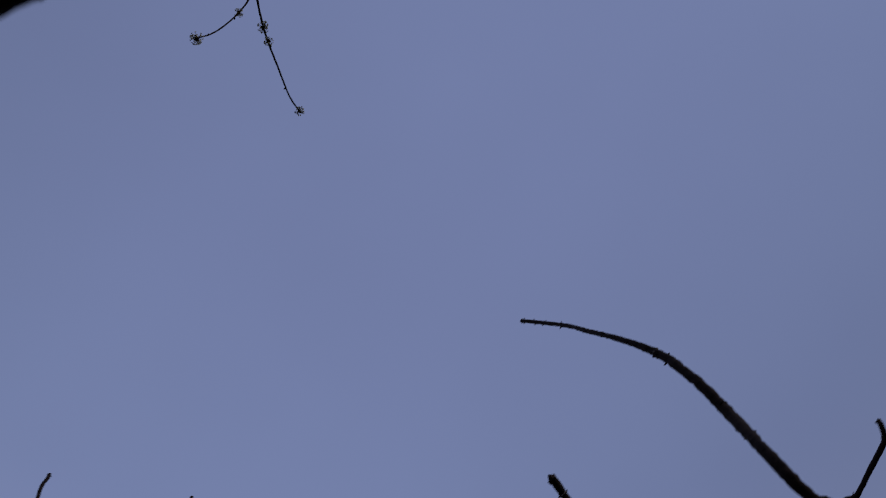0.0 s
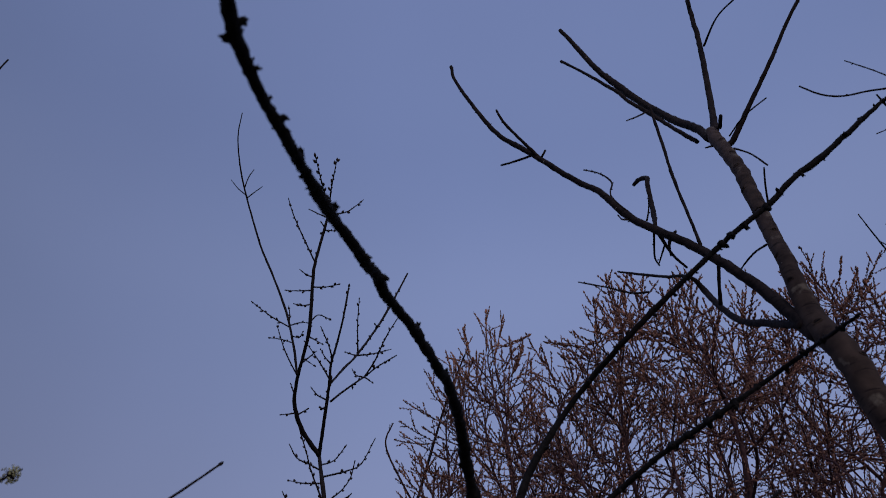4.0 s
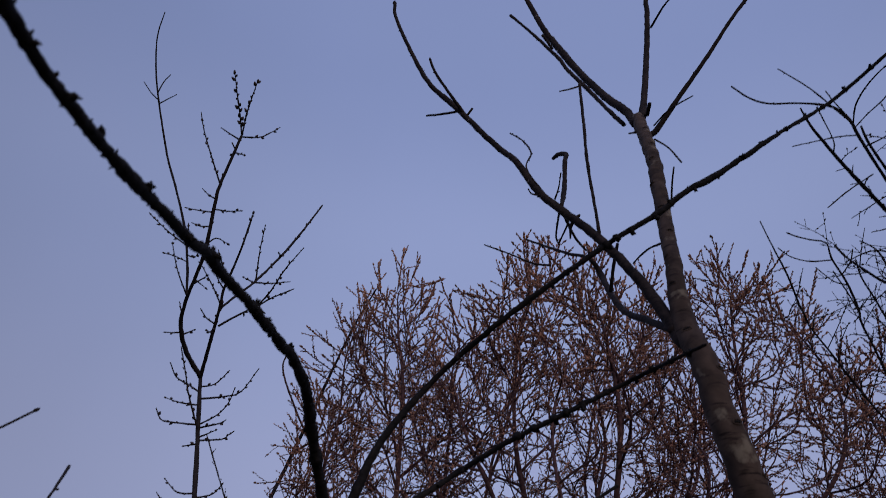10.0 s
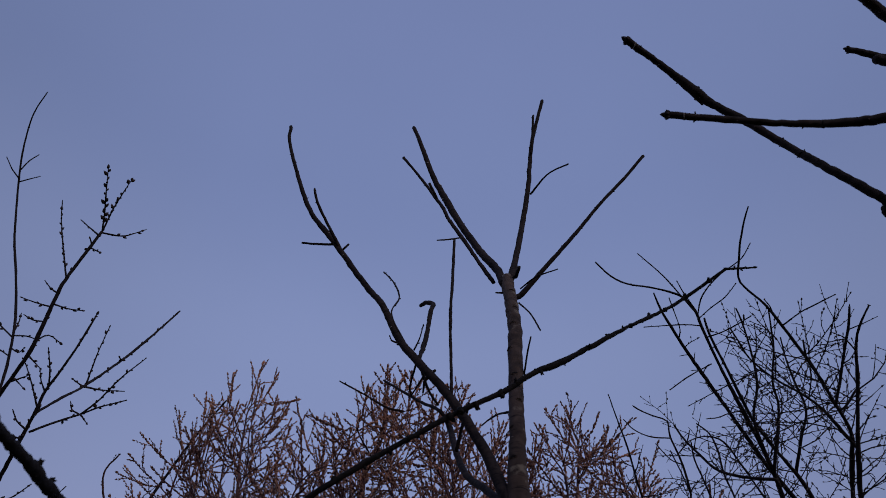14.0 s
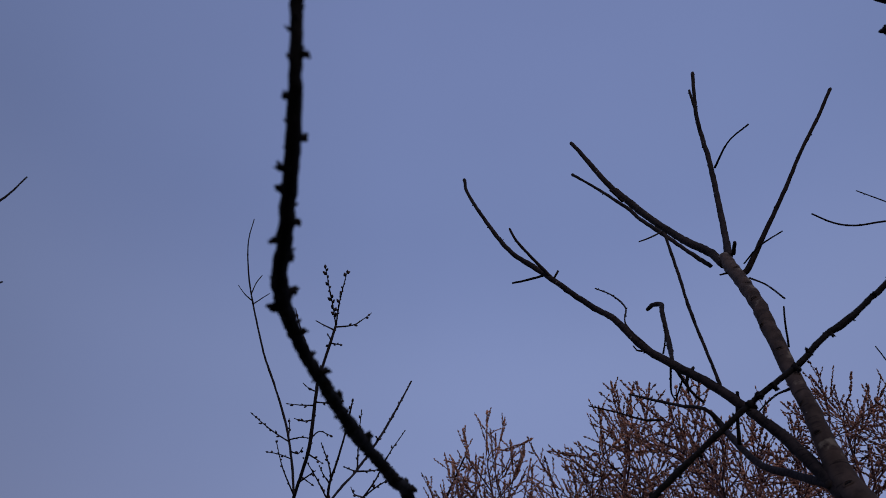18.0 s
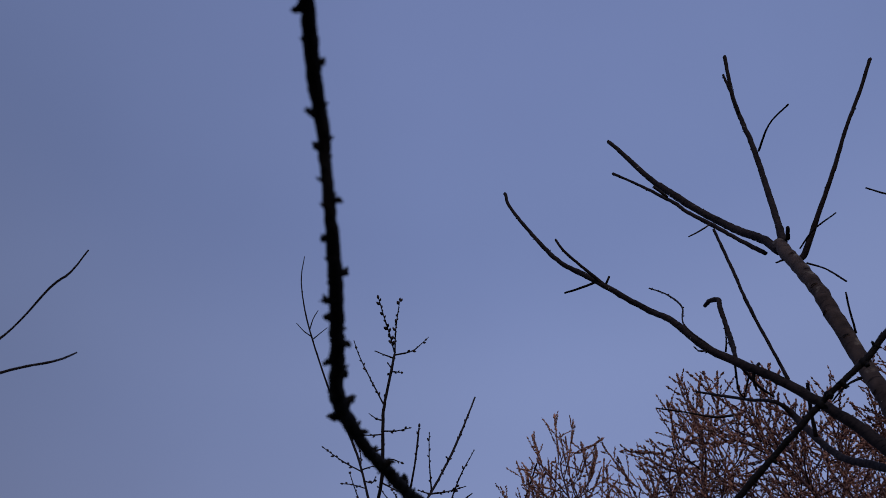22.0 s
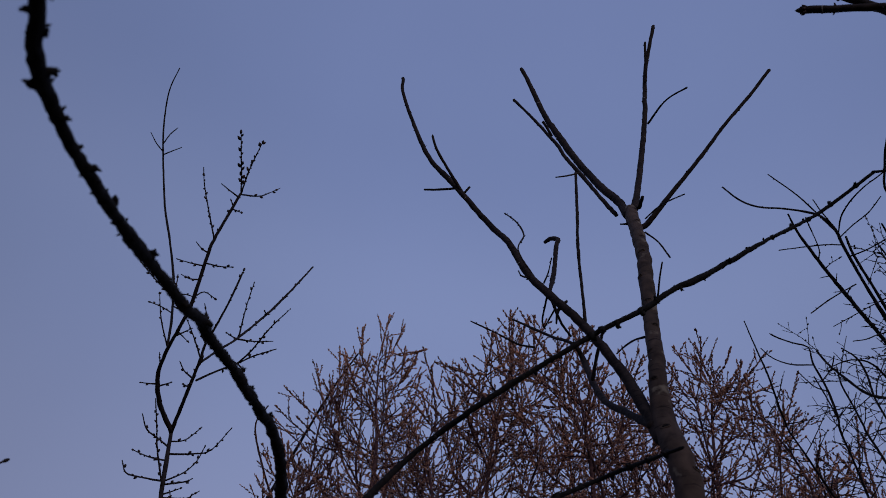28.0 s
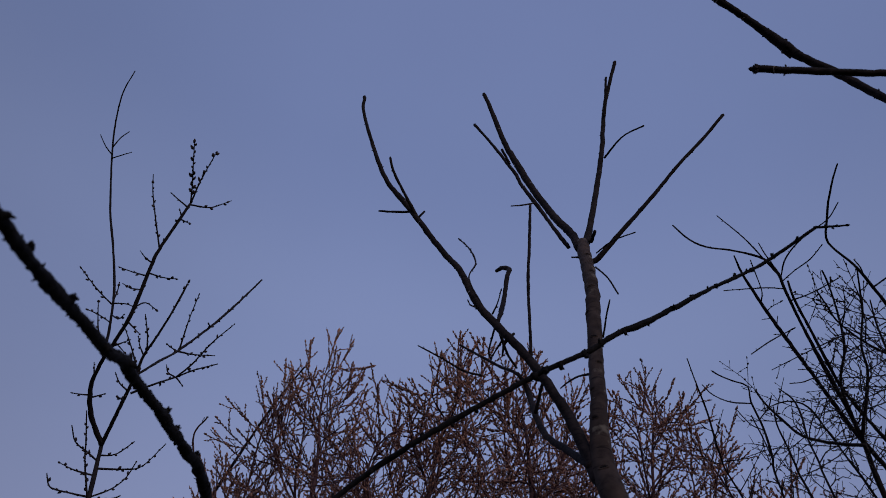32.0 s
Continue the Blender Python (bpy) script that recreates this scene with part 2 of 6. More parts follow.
def bud_row(soup, rows, lo, gap, size, rng, slim=0.46, splay=0.7):
    """Buds in a spiral along rows, from the fraction lo of the length to the end, and one at the tip."""
    along = np.r_[0, np.cumsum(np.sqrt((np.diff(rows[:, :3], axis=0) ** 2).sum(1)))]
    d = along[-1]
    m = int(max(1, (1 - lo) * d / gap))
    x = np.minimum(lo * d + np.cumsum(rng.uniform(0.5, 1.5, m)) * gap, d)
    k = np.clip(np.searchsorted(along, x), 1, len(rows) - 1)
    t = rows[k, :3] - rows[k - 1, :3]
    u = (x - along[k - 1]) / (along[k] - along[k - 1] + 1e-12)
    p = rows[k - 1, :3] + t * u[:, None]
    t /= np.sqrt((t * t).sum(1))[:, None] + 1e-12
    a = np.cross(t, (0.3, 0.2, 1.0))
    a /= np.sqrt((a * a).sum(1))[:, None] + 1e-12
    turn = rng.uniform(0, 6) + 2.4 * np.arange(m)
    o = np.cos(turn)[:, None] * a + np.sin(turn)[:, None] * np.cross(t, a)
    way = o * splay + t
    way[-1], size_m = t[-1], size * rng.uniform(0.6, 1.35, m)
    soup.b.append(np.c_[p, way, size_m, size_m * slim * rng.uniform(0.8, 1.2, m), rng.normal(size=(m, 3))])


def part(name, soup, material, parent, label="", kind=""):
    """Links gathered pieces as ONE mesh object under a thing or a part."""
    ob = new(name, soup.mesh(name))
    ob.data.materials.append(material)
    ob.parent = parent
    base = parent
    while base.parent:
        base = base.parent
    ob.matrix_parent_inverse = Matrix.Identity(4)
    if parent is base:
        ob.matrix_basis = Matrix.Translation(-base.location)
    return tagged(ob, label, kind=kind)


def thing(name, base, label, category, group=""):
    ob = new(name)
    ob.location = base
    ob.empty_display_size = 0.1
    return tagged(ob, label, category, group)


def limb(tree, name, material, pts, step=0.02, sides=8, lump=0.05, rough=0.08, seed=1, label="", rings=False):
    """One limb as a mesh of its own: uneven thickness, nodes where buds sat."""
    rng = np.random.default_rng(seed)
    rows = spline(pts, step)
    n = len(rows)
    wob = np.interp(np.arange(n), np.arange(0, n + 5, 5), rng.normal(size=len(np.arange(0, n + 5, 5))))
    rows[:, 3] *= 1 + rough * wob
    rows[1:-1, :3] += (rng.normal(size=(n - 2, 3)) * rows[1:-1, 3:4] * 0.06)
    if rings:
        along = np.r_[0, np.cumsum(np.linalg.norm(np.diff(rows[:, :3], axis=0), axis=1))]
        rows[:, 3] *= 1 + 0.07 * np.clip(np.cos(along * 2 * math.pi / 0.085) - 0.75, 0, 1) / 0.25
    s = Soup()
    tube(s, rows, sides, lump, rng)
    ob = part(name, s, material, tree, label)
    return ob, rows


LENGTHS = {}


def at(rows, u):
    """Place, direction and radius at the fraction u of a limb's length, and that length."""
    known = LENGTHS.get(id(rows))
    if known is None or known[0] is not rows:
        known = LENGTHS[id(rows)] = (rows, np.r_[0, np.cumsum(np.linalg.norm(np.diff(rows[:, :3], axis=0), axis=1))])
    along = known[1]
    x = u * along[-1]
    k = int(min(max(np.searchsorted(along, x), 1), len(rows) - 1))
    d = rows[k] - rows[k - 1]
    p = rows[k - 1] + d * ((x - along[k - 1]) / (along[k] - along[k - 1] + 1e-12))
    return p[:3], unit(d[:3]), p[3], along[-1]


def knobs(parent, rows, material, gap, size, seed, start=0.05, end=0.99, name="bud", label=""):
    """Small alternate buds and leaf scars along a limb, joined as one part."""
    rng = np.random.default_rng(seed)
    s = Soup()
    total = at(rows, 0)[3]
    x, side = start * total, rng.uniform(0, 6)
    while x < end * total:
        p, t, r, _ = at(rows, x / total)
        a = unit(np.cross(t, (0.2, 0.1, 1)))
        b = np.cross(t, a)
        o = math.cos(side) * a + math.sin(side) * b
        bud(s, p + o * r * 0.6, unit(o + t * rng.uniform(0.5, 1.3)), size * rng.uniform(0.7, 1.4), size * rng.uniform(0.5, 0.7), rng)
        side += 2.4 + rng.normal() * 0.5
        x += gap * rng.uniform(0.5, 1.5)
    p, t, r, _ = at(rows, 1.0)
    bud(s, p - t * r * 1.6, t, max(size * 1.5, r * 3.4), max(size * 0.8, r * 2.7), rng)
    return part(name, s, material, parent, label, "stuff")


def scars(parent, rows, gap, seed, start=0.1, end=0.97, wide=0.9):
    """Pale leaf scars and lenticels: flat lenses that lie across the bark."""
    rng = np.random.default_rng(seed)
    s = Soup()
    total = at(rows, 0)[3]
    x, side = start * total, rng.uniform(0, 6)
    while x < end * total:
        p, t, r, _ = at(rows, x / total)
        a = unit(np.cross(t, (0.2, 0.1, 1)))
        b = np.cross(t, a)
        o = math.cos(side) * a + math.sin(side) * b
        across = np.cross(t, o)
        size = r * wide * rng.uniform(0.6, 1.2)
        bud(s, p + o * r * 0.92 - across * size * 0.5, across, size, size * rng.uniform(0.3, 0.5), rng)
        side += 2.4 + rng.normal() * 0.8
        x += gap * rng.uniform(0.4, 1.7)
    return part("leaf_scar", s, SCAR, parent, "pale leaf scars", "stuff")


def spur(branch, p, o, t, size, seed, name="fruit_spur"):
    """A stubby ringed fruiting spur with a cluster of blunt buds at its end."""
    rng = np.random.default_rng(seed)
    s = Soup()
    way = unit(o + rng.uniform(-0.2, 0.5) * t + rng.normal(size=3) * 0.2)
    rows = [[*(p - o * 0.7 * size), size * 0.75]]
    for k in range(1, 4):
        rows.append([*(p + way * size * 0.28 * (k - 1) + rng.normal(size=3) * size * 0.06), size * (0.52 - 0.07 * k + 0.08 * (k % 2))])
    tube(s, spline(rows, size * 0.15), 7, 0.10, rng)
    end = np.array(rows[-1][:3])
    for k in range(rng.integers(2, 5)):
        w = unit(way + rng.normal(size=3) * 0.7 + t * 0.15)
        bud(s, end - way * size * 0.25, w, size * rng.uniform(0.6, 0.85), size * rng.uniform(0.45, 0.6), rng)
    part(name, s, BARK_NEAR, branch)


# ---- crowns: branches that fork again and again towards scattered points ----
def bezier(a, b, c, n):
    u = np.linspace(0, 1, n)[:, None]
    return (1 - u) ** 2 * a + 2 * u * (1 - u) * b + u * u * c


def chains(kids, root):
    """Splits a branching of nodes into strands: each runs on along the heaviest child."""
    weight = {}
    order, todo = [], [root]
    while todo:
        i = todo.pop()
        order.append(i)
        todo.extend(kids[i])
    for i in reversed(order):
        weight[i] = 1 + sum(weight[k] for k in kids[i])
    out, todo = [], [(root, None)]
    while todo:
        i, start = todo.pop()
        strand = [start, i] if start is not None else [i]
        while kids[i]:
            best = max(kids[i], key=lambda k: weight[k])
            todo.extend((k, i) for k in kids[i] if k != best)
            i = best
            strand.append(i)
        out.append(strand)
    return out, weight


def dome_points(top, wide, low, count, rng, deep=0.8):
    """Points in a dome below its top: dense near the outline, sparser inside, cut off at the height low."""
    top = np.array(top, float)
    tall = top[2] - low
    out = []
    while len(out) < count:
        n = count * 2
        h = rng.uniform(0, 1, n) ** 0.85
        edge = wide * np.sqrt(np.clip(1 - (1 - h) ** 2.4, 0, 1)) * (0.82 + 0.18 * h)
        turn = rng.uniform(0, 2 * math.pi, n)
        lobes = 1 + 0.11 * np.sin(3 * turn + top[0] * 5) + 0.08 * np.sin(5 * turn + 9 * h + top[1])
        far = rng.uniform(0, 1, n) ** 0.42
        p = np.c_[np.cos(turn) * edge * far * lobes, np.sin(turn) * edge * far * lobes * deep, -h * tall * (0.3 + 0.7 * far)]
        out.extend(p[rng.uniform(0, 1, n) < 0.25 + 0.75 * far])
    return np.array(out[:count]) + top


def reach(place, parent, goal, rng, step, near, far, rise, wild, keep, turns=110, forks=2):
    """Grows nodes from the given ones towards the goals until each goal is met; shoots keep some of their direction."""
    near_i, near_d = np.full(len(goal), -1), np.full(len(goal), 1e9)
    fresh, alive, rows = np.arange(len(place)), np.ones(len(goal), bool), np.arange(len(goal))
    ways = np.tile((0.0, 0.0, 1.0), (len(place), 1))
    born = np.zeros(len(place), int)
    for turn in range(turns):
        gap = goal[:, None, :] - place[fresh][None]
        d = np.sqrt((gap ** 2).sum(2))
        k = d.argmin(1)
        better = d[rows, k] < near_d
        near_d[better] = d[rows, k][better]
        near_i[better] = fresh[k[better]]
        alive &= near_d > near
        use = np.where(alive & (near_d < far * (2 if turn < 40 else 1)) & (born[near_i] < forks))[0]
        if not len(use):
            break
        pull = np.zeros((len(place), 3))
        way = goal[use] - place[near_i[use]]
        way /= np.linalg.norm(way, axis=1)[:, None]
        np.add.at(pull, near_i[use], way)
        grow = np.unique(near_i[use])
        born[grow] += 1
        v = pull[grow]
        v /= np.linalg.norm(v, axis=1)[:, None] + 1e-9
        v += ways[grow] * keep + np.array([0, 0, rise]) + rng.normal(size=v.shape) * wild
        v /= np.linalg.norm(v, axis=1)[:, None]
        fresh = np.arange(len(place), len(place) + len(grow))
        place = np.vstack([place, place[grow] + v * step])
        ways = np.vstack([ways, v])
        born = np.r_[born, np.zeros(len(grow), int)]
        parent.extend(int(g) for g in grow)
    return place, parent


def feather(tw, bd, rows, lo, gap, length, rng, level=1, thick=0.0032, rise=0.16, splay=0.7, budsize=0.014, budgap=0.016, hi=0.98, taper=0.7, thin=0.0085, slim=0.5, lean=0.7, curl=0.10):
    """Straight side twigs along rows, each with buds and, level by level, side twigs of its own."""
    d = at(rows, 0)[3]
    x, turn = lo * d + gap * rng.uniform(0, 1), rng.uniform(0, 6)
    while x < hi * d:
        p, t, r, _ = at(rows, x / d)
        if r < thin:
            a = unit(np.cross(t, (0.3, 0.2, 1.0)))
            o = math.cos(turn) * a + math.sin(turn) * np.cross(t, a)
            l = length * rng.uniform(0.4, 1.1) * (1 - taper * x / d)
            w = unit(o * splay + t * 0.75 + [0, 0, rise])
            bend = rng.normal(size=3) * curl + [0, 0, 0.10]
            r0 = min(thick, max(r * 0.9, 0.0018))
            side = np.array([[*(p + w * l * u + bend * l * u * u), max(r0 * (1 - 0.5 * u), 0.0013)] for u in ((0.0, 0.5, 1.0) if curl < 0.2 else (0.0, 0.3, 0.65, 1.0))])
            tube(tw, side, 4 if level > 1 else 3)
            bud_row(bd, side, 0.12, budgap, budsize, rng, slim, lean)
            if level > 1 and l > 0.08:
                feather(tw, bd, side, 0.2, gap * 1.1, l * 0.55, rng, level - 1, thick * 0.85, rise, splay, budsize, budgap, 0.92, 0.5, thin, slim, lean, curl)
        turn += 2.4 + rng.normal() * 0.35
        x += gap * rng.uniform(0.55, 1.5)


def bush_tree(base, top, wide, low, label, seed, points=700, stems=7, budsize=0.0225, gap=0.075, level=1, end=0.0122, deep=0.8, shoots=1.0):
    """A bush tree: stems fork again and again until they fill a dome, and young budded shoots stand out of it all round."""
    rng = np.random.default_rng(seed)
    tree = thing("thicket_tree", base, label, "tree", "trees of the thicket")
    base, top = np.array(base, float), np.array(top, float)
    goal = dome_points(top - [0, 0, 0.2], wide, low, points, rng, deep)
    place, parent = [], []
    for k in range(stems):
        foot = base + [rng.normal() * 0.12, rng.normal() * 0.12, -0.05]
        turn = 2 * math.pi * (k + rng.uniform(0, 0.6)) / stems
        aim = np.array([top[0] + math.cos(turn) * wide * (0.2 + 0.4 * (k % 3) / 2), top[1] + math.sin(turn) * wide * deep * 0.42, low + rng.uniform(-0.3, 0.8)])
        for q, p in enumerate(bezier(foot, np.array([foot[0], foot[1], aim[2] * 0.6]), aim, 24)):
            parent.append(len(place) - 1 if q else -1)
            place.append(p + rng.normal(size=3) * 0.012)
    place, parent = reach(np.array(place), parent, goal, rng, 0.10, 0.115, 0.9, 0.02, 0.1, 0.8, forks=3)
    kids = [[] for _ in place]
    for n, p in enumerate(parent):
        if p >= 0:
            kids[p].append(n)
    tw, bd = Soup(), Soup()
    bd.coarse = True
    for root in [n for n, p in enumerate(parent) if p < 0]:
        strands, weight = chains(kids, root)
        for strand in strands:
            if len(strand) < 2:
                continue
            rows = np.c_[place[strand], [min(0.0034 * weight[n] ** 0.34, 0.045) for n in strand]]
            if strand[0] != root:
                rows[0, 3] = rows[1, 3]
            for _ in range(2):
                rows[1:-1, :3] = rows[1:-1, :3] * 0.5 + (rows[:-2, :3] + rows[2:, :3]) * 0.25
            # the young end runs on, bending upwards, set with buds
            w = unit(unit(rows[-1, :3] - rows[-2, :3]) + unit(rows[-1, :3] - top + [0, 0, 1.5]) * 0.75 + [0, 0, 0.06])
            l = rng.uniform(0.16, 0.42) * shoots
            rows = np.vstack([rows, [*(rows[-1, :3] + w * l * 0.5), 0.0036], [*(rows[-1, :3] + w * l + [0, 0, 0.02]), 0.0027]])
            s = Soup() if strand[0] == root or weight[strand[1]] > 14 else tw
            tube(s, rows, 7 if rows[0, 3] > 0.012 else 5 if s is not tw else 4, 0.05, rng)
            if s is not tw:
                part("stem" if strand[0] == root else "branch", s, BARK_FAR, tree)
            d = at(rows, 0)[3]
            high = min(max((rows[-1, 2] - low) / (top[2] - low), 0.0), 1.0)
            bud_row(bd, rows, max(0.0, 1 - (l + 0.10) / d), 0.0088 + 0.012 * (1 - high), budsize * (0.85 + 0.45 * high), rng, 0.56, 0.36)
            feather(tw, bd, rows, 0.55 if strand[0] == root else 0.06, gap * (1.35 - 0.45 * high), 0.36 * shoots, rng, level, thick=0.0042, rise=0.12, splay=0.72, budsize=budsize * (0.8 + 0.35 * high), budgap=end * (1.9 - 1.05 * high), hi=0.93, thin=0.013, slim=0.5, lean=0.40)
    part("fine_twig", tw, BARK_FAR, tree, "fine brown twigs of the crown", kind="stuff")
    part("bud", bd, BUD_FAR, tree, "reddish-brown buds along the twigs", kind="stuff")
    return tree


# ---- ground ----
gs = Soup()
grid = [-900, -300, -100, -40, -15, -6, -3, 0, 3, 6, 15, 40, 100, 300, 900]
gv = [(x, y + 2, 0.04 * math.sin(x * 1.7) * math.cos(y * 1.3)) for y in grid for x in grid]
gn = len(grid)
gs.add(gv, [(j * gn + i, j * gn + i + 1, (j + 1) * gn + i + 1, (j + 1) * gn + i) for j in range(gn - 1) for i in range(gn - 1)], [])
ground = new("ground", gs.mesh("ground"))
ground.data.materials.append(GROUND)
tagged(ground, "bare soil with dead leaves under the trees", "ground", kind="structure")

# ---- pruned tree with stubby limbs ----
main_tree = thing("pruned_tree", (0.988, 2.066, 0), "bare pruned tree with smooth grey-brown bark and stubby cut-back limbs", "tree")
m_trunk, m_trunk_rows = limb(main_tree, "trunk", BARK_MAIN, [(0.988, 2.066, -0.050, 0.0708), (0.958, 2.066, 0.445, 0.0576), (0.923, 2.066, 0.940, 0.0519), (0.888, 2.066, 1.502, 0.0491), (0.860, 2.076, 1.791, 0.0472), (0.811, 2.083, 2.048, 0.0413), (0.766, 2.063, 2.219, 0.0379), (0.743, 2.073, 2.427, 0.0339), (0.732, 2.123, 2.552, 0.0334), (0.739, 2.139, 2.737, 0.0246), (0.772, 2.236, 3.052, 0.0245), (0.808, 2.339, 3.428, 0.0261), (0.843, 2.534, 3.885, 0.0273)], step=0.03, sides=18, lump=0.015, rough=0.025, seed=3)
m1, m1_rows = limb(main_tree, "limb", BARK_TWIG, [(0.736, 2.104, 2.506, 0.0204), (0.719, 2.114, 2.501, 0.0189), (0.669, 2.187, 2.723, 0.0162), (0.554, 2.245, 2.970, 0.0147), (0.391, 2.321, 3.230, 0.0140), (0.307, 2.335, 3.408, 0.0117), (0.234, 2.374, 3.536, 0.0111), (0.065, 2.390, 3.787, 0.0114), (-0.068, 2.396, 3.981, 0.0099), (-0.216, 2.350, 4.336, 0.0077), (-0.236, 2.330, 4.453, 0.0077)], step=0.02, sides=12, lump=0.02, rough=0.03, seed=4, rings=True)
m2, m2_rows = limb(main_tree, "limb", BARK_TWIG, [(0.839, 2.515, 3.840, 0.0206), (0.826, 2.522, 3.837, 0.0191), (0.813, 2.587, 3.997, 0.0188), (0.764, 2.658, 4.166, 0.0183), (0.704, 2.720, 4.367, 0.0179), (0.635, 2.764, 4.574, 0.0180), (0.575, 2.785, 4.747, 0.0178), (0.518, 2.793, 4.892, 0.0159), (0.458, 2.784, 5.076, 0.0139), (0.404, 2.764, 5.228, 0.0124), (0.363, 2.748, 5.322, 0.0112)], step=0.02, sides=12, lump=0.02, rough=0.03, seed=5, rings=True)
m3, m3_rows = limb(main_tree, "limb", BARK_TWIG, [(0.842, 2.532, 3.881, 0.0184), (0.858, 2.526, 3.882, 0.0171), (0.940, 2.593, 4.286, 0.0134), (0.997, 2.587, 4.683, 0.0126), (1.019, 2.541, 5.008, 0.0114), (1.044, 2.488, 5.192, 0.0099), (1.071, 2.420, 5.346, 0.0095)], step=0.02, sides=12, lump=0.02, rough=0.03, seed=6, rings=True)
m4, m4_rows = limb(main_tree, "limb", BARK_TWIG, [(0.828, 2.452, 3.691, 0.0131), (0.869, 2.442, 3.692, 0.0121), (0.965, 2.352, 3.806, 0.0096), (1.080, 2.258, 3.947, 0.0083), (1.179, 2.178, 4.082, 0.0072), (1.282, 2.112, 4.209, 0.0069), (1.365, 2.051, 4.321, 0.0070)], step=0.02, sides=12, lump=0.02, rough=0.03, seed=7, rings=True)
m_low, m_low_rows = limb(main_tree, "limb", BARK_TWIG, [(0.699, 2.120, 2.547, 0.0131), (0.685, 2.317, 2.708, 0.0122), (0.660, 2.476, 2.848, 0.0119), (0.650, 2.616, 3.028, 0.0114), (0.646, 2.721, 3.191, 0.0111), (0.599, 2.681, 3.234, 0.0069), (0.534, 2.831, 3.381, 0.0062), (0.389, 3.043, 3.627, 0.0047)], step=0.02, sides=10, lump=0.04, rough=0.06, seed=8)
m2_thin, m2_thin_rows = limb(main_tree, "limb", BARK_TWIG, [(0.802, 2.607, 3.928, 0.0102), (0.756, 2.632, 4.046, 0.0099), (0.675, 2.666, 4.251, 0.0097), (0.593, 2.691, 4.433, 0.0095), (0.554, 2.698, 4.541, 0.0091), (0.427, 2.721, 4.793, 0.0080), (0.325, 2.736, 4.970, 0.0073)], seed=9)
m_hook, m_hook_rows = limb(main_tree, "shoot", BARK_TWIG, [(0.443, 2.297, 3.146, 0.0095), (0.454, 2.293, 3.155, 0.0088), (0.485, 2.396, 3.348, 0.0084), (0.498, 2.417, 3.499, 0.0093), (0.510, 2.443, 3.563, 0.0090), (0.487, 2.476, 3.602, 0.0080), (0.468, 2.519, 3.620, 0.0069)], step=0.012, seed=26)
m_hang, m_hang_rows = limb(main_tree, "shoot", BARK_TWIG, [(0.489, 2.275, 3.073, 0.0061), (0.507, 2.266, 3.087, 0.0057), (0.484, 2.277, 3.067, 0.0085), (0.477, 2.292, 3.048, 0.0057), (0.477, 2.314, 3.023, 0.0028)], step=0.012, seed=26)
m_straight, m_straight_rows = limb(main_tree, "shoot", BARK_TWIG, [(0.547, 2.247, 2.980, 0.0059), (0.558, 2.239, 2.989, 0.0055), (0.537, 2.192, 3.254, 0.0054), (0.534, 2.164, 3.410, 0.0053), (0.531, 2.139, 3.617, 0.0051)], step=0.012, seed=30)
m1_a, m1_a_rows = limb(m1, "twig", BARK_TWIG, [(0.105, 2.386, 3.736, 0.0076), (0.069, 2.352, 3.771, 0.0072), (0.011, 2.297, 3.827, 0.0067), (-0.020, 2.263, 3.862, 0.0060), (-0.035, 2.235, 3.891, 0.0053)], step=0.012, sides=6, seed=30)
m1_b, m1_b_rows = limb(m1, "twig", BARK_TWIG, [(0.090, 2.387, 3.757, 0.0059), (0.007, 2.426, 3.781, 0.0048), (-0.056, 2.451, 3.801, 0.0042)], step=0.012, sides=6, seed=31)
m1_c, m1_c_rows = limb(m1, "twig", BARK_TWIG, [(0.118, 2.383, 3.725, 0.0046), (0.138, 2.365, 3.746, 0.0046)], step=0.012, sides=6, seed=32)
m1_d, m1_d_rows = limb(m1, "twig", BARK_TWIG, [(0.409, 2.313, 3.212, 0.0030), (0.343, 2.330, 3.367, 0.0031), (0.371, 2.427, 3.554, 0.0033), (0.349, 2.545, 3.754, 0.0036), (0.306, 2.691, 3.963, 0.0034)], step=0.012, sides=6, seed=33)
m_low_b, m_low_b_rows = limb(m_low, "twig", BARK_TWIG, [(0.643, 2.569, 2.993, 0.0082), (0.648, 2.492, 3.049, 0.0061), (0.657, 2.425, 3.098, 0.0050)], step=0.012, sides=6, seed=34)
m2_s, m2_s_rows = limb(m2_thin, "twig", BARK_TWIG, [(0.503, 2.517, 4.358, 0.0069), (0.455, 2.484, 4.423, 0.0069)], step=0.012, sides=6, seed=35)
m2_t, m2_t_rows = limb(m2_thin, "twig", BARK_TWIG, [(0.636, 2.537, 4.120, 0.0040), (0.573, 2.524, 4.074, 0.0039), (0.516, 2.509, 4.036, 0.0028)], step=0.012, sides=6, seed=36)
m2_u, m2_u_rows = limb(m_trunk, "twig", BARK_TWIG, [(0.821, 2.490, 3.747, 0.0048), (0.774, 2.467, 3.716, 0.0035)], step=0.012, sides=6, seed=37)
m3_a, m3_a_rows = limb(m3, "twig", BARK_TWIG, [(1.012, 2.532, 4.937, 0.0072), (1.011, 2.473, 5.063, 0.0066), (1.008, 2.424, 5.164, 0.0061)], step=0.012, sides=6, seed=38)
m3_b, m3_b_rows = limb(m3, "twig", BARK_TWIG, [(1.010, 2.589, 4.638, 0.0056), (1.036, 2.386, 4.545, 0.0043), (1.087, 2.242, 4.446, 0.0041)], step=0.012, sides=6, seed=39)
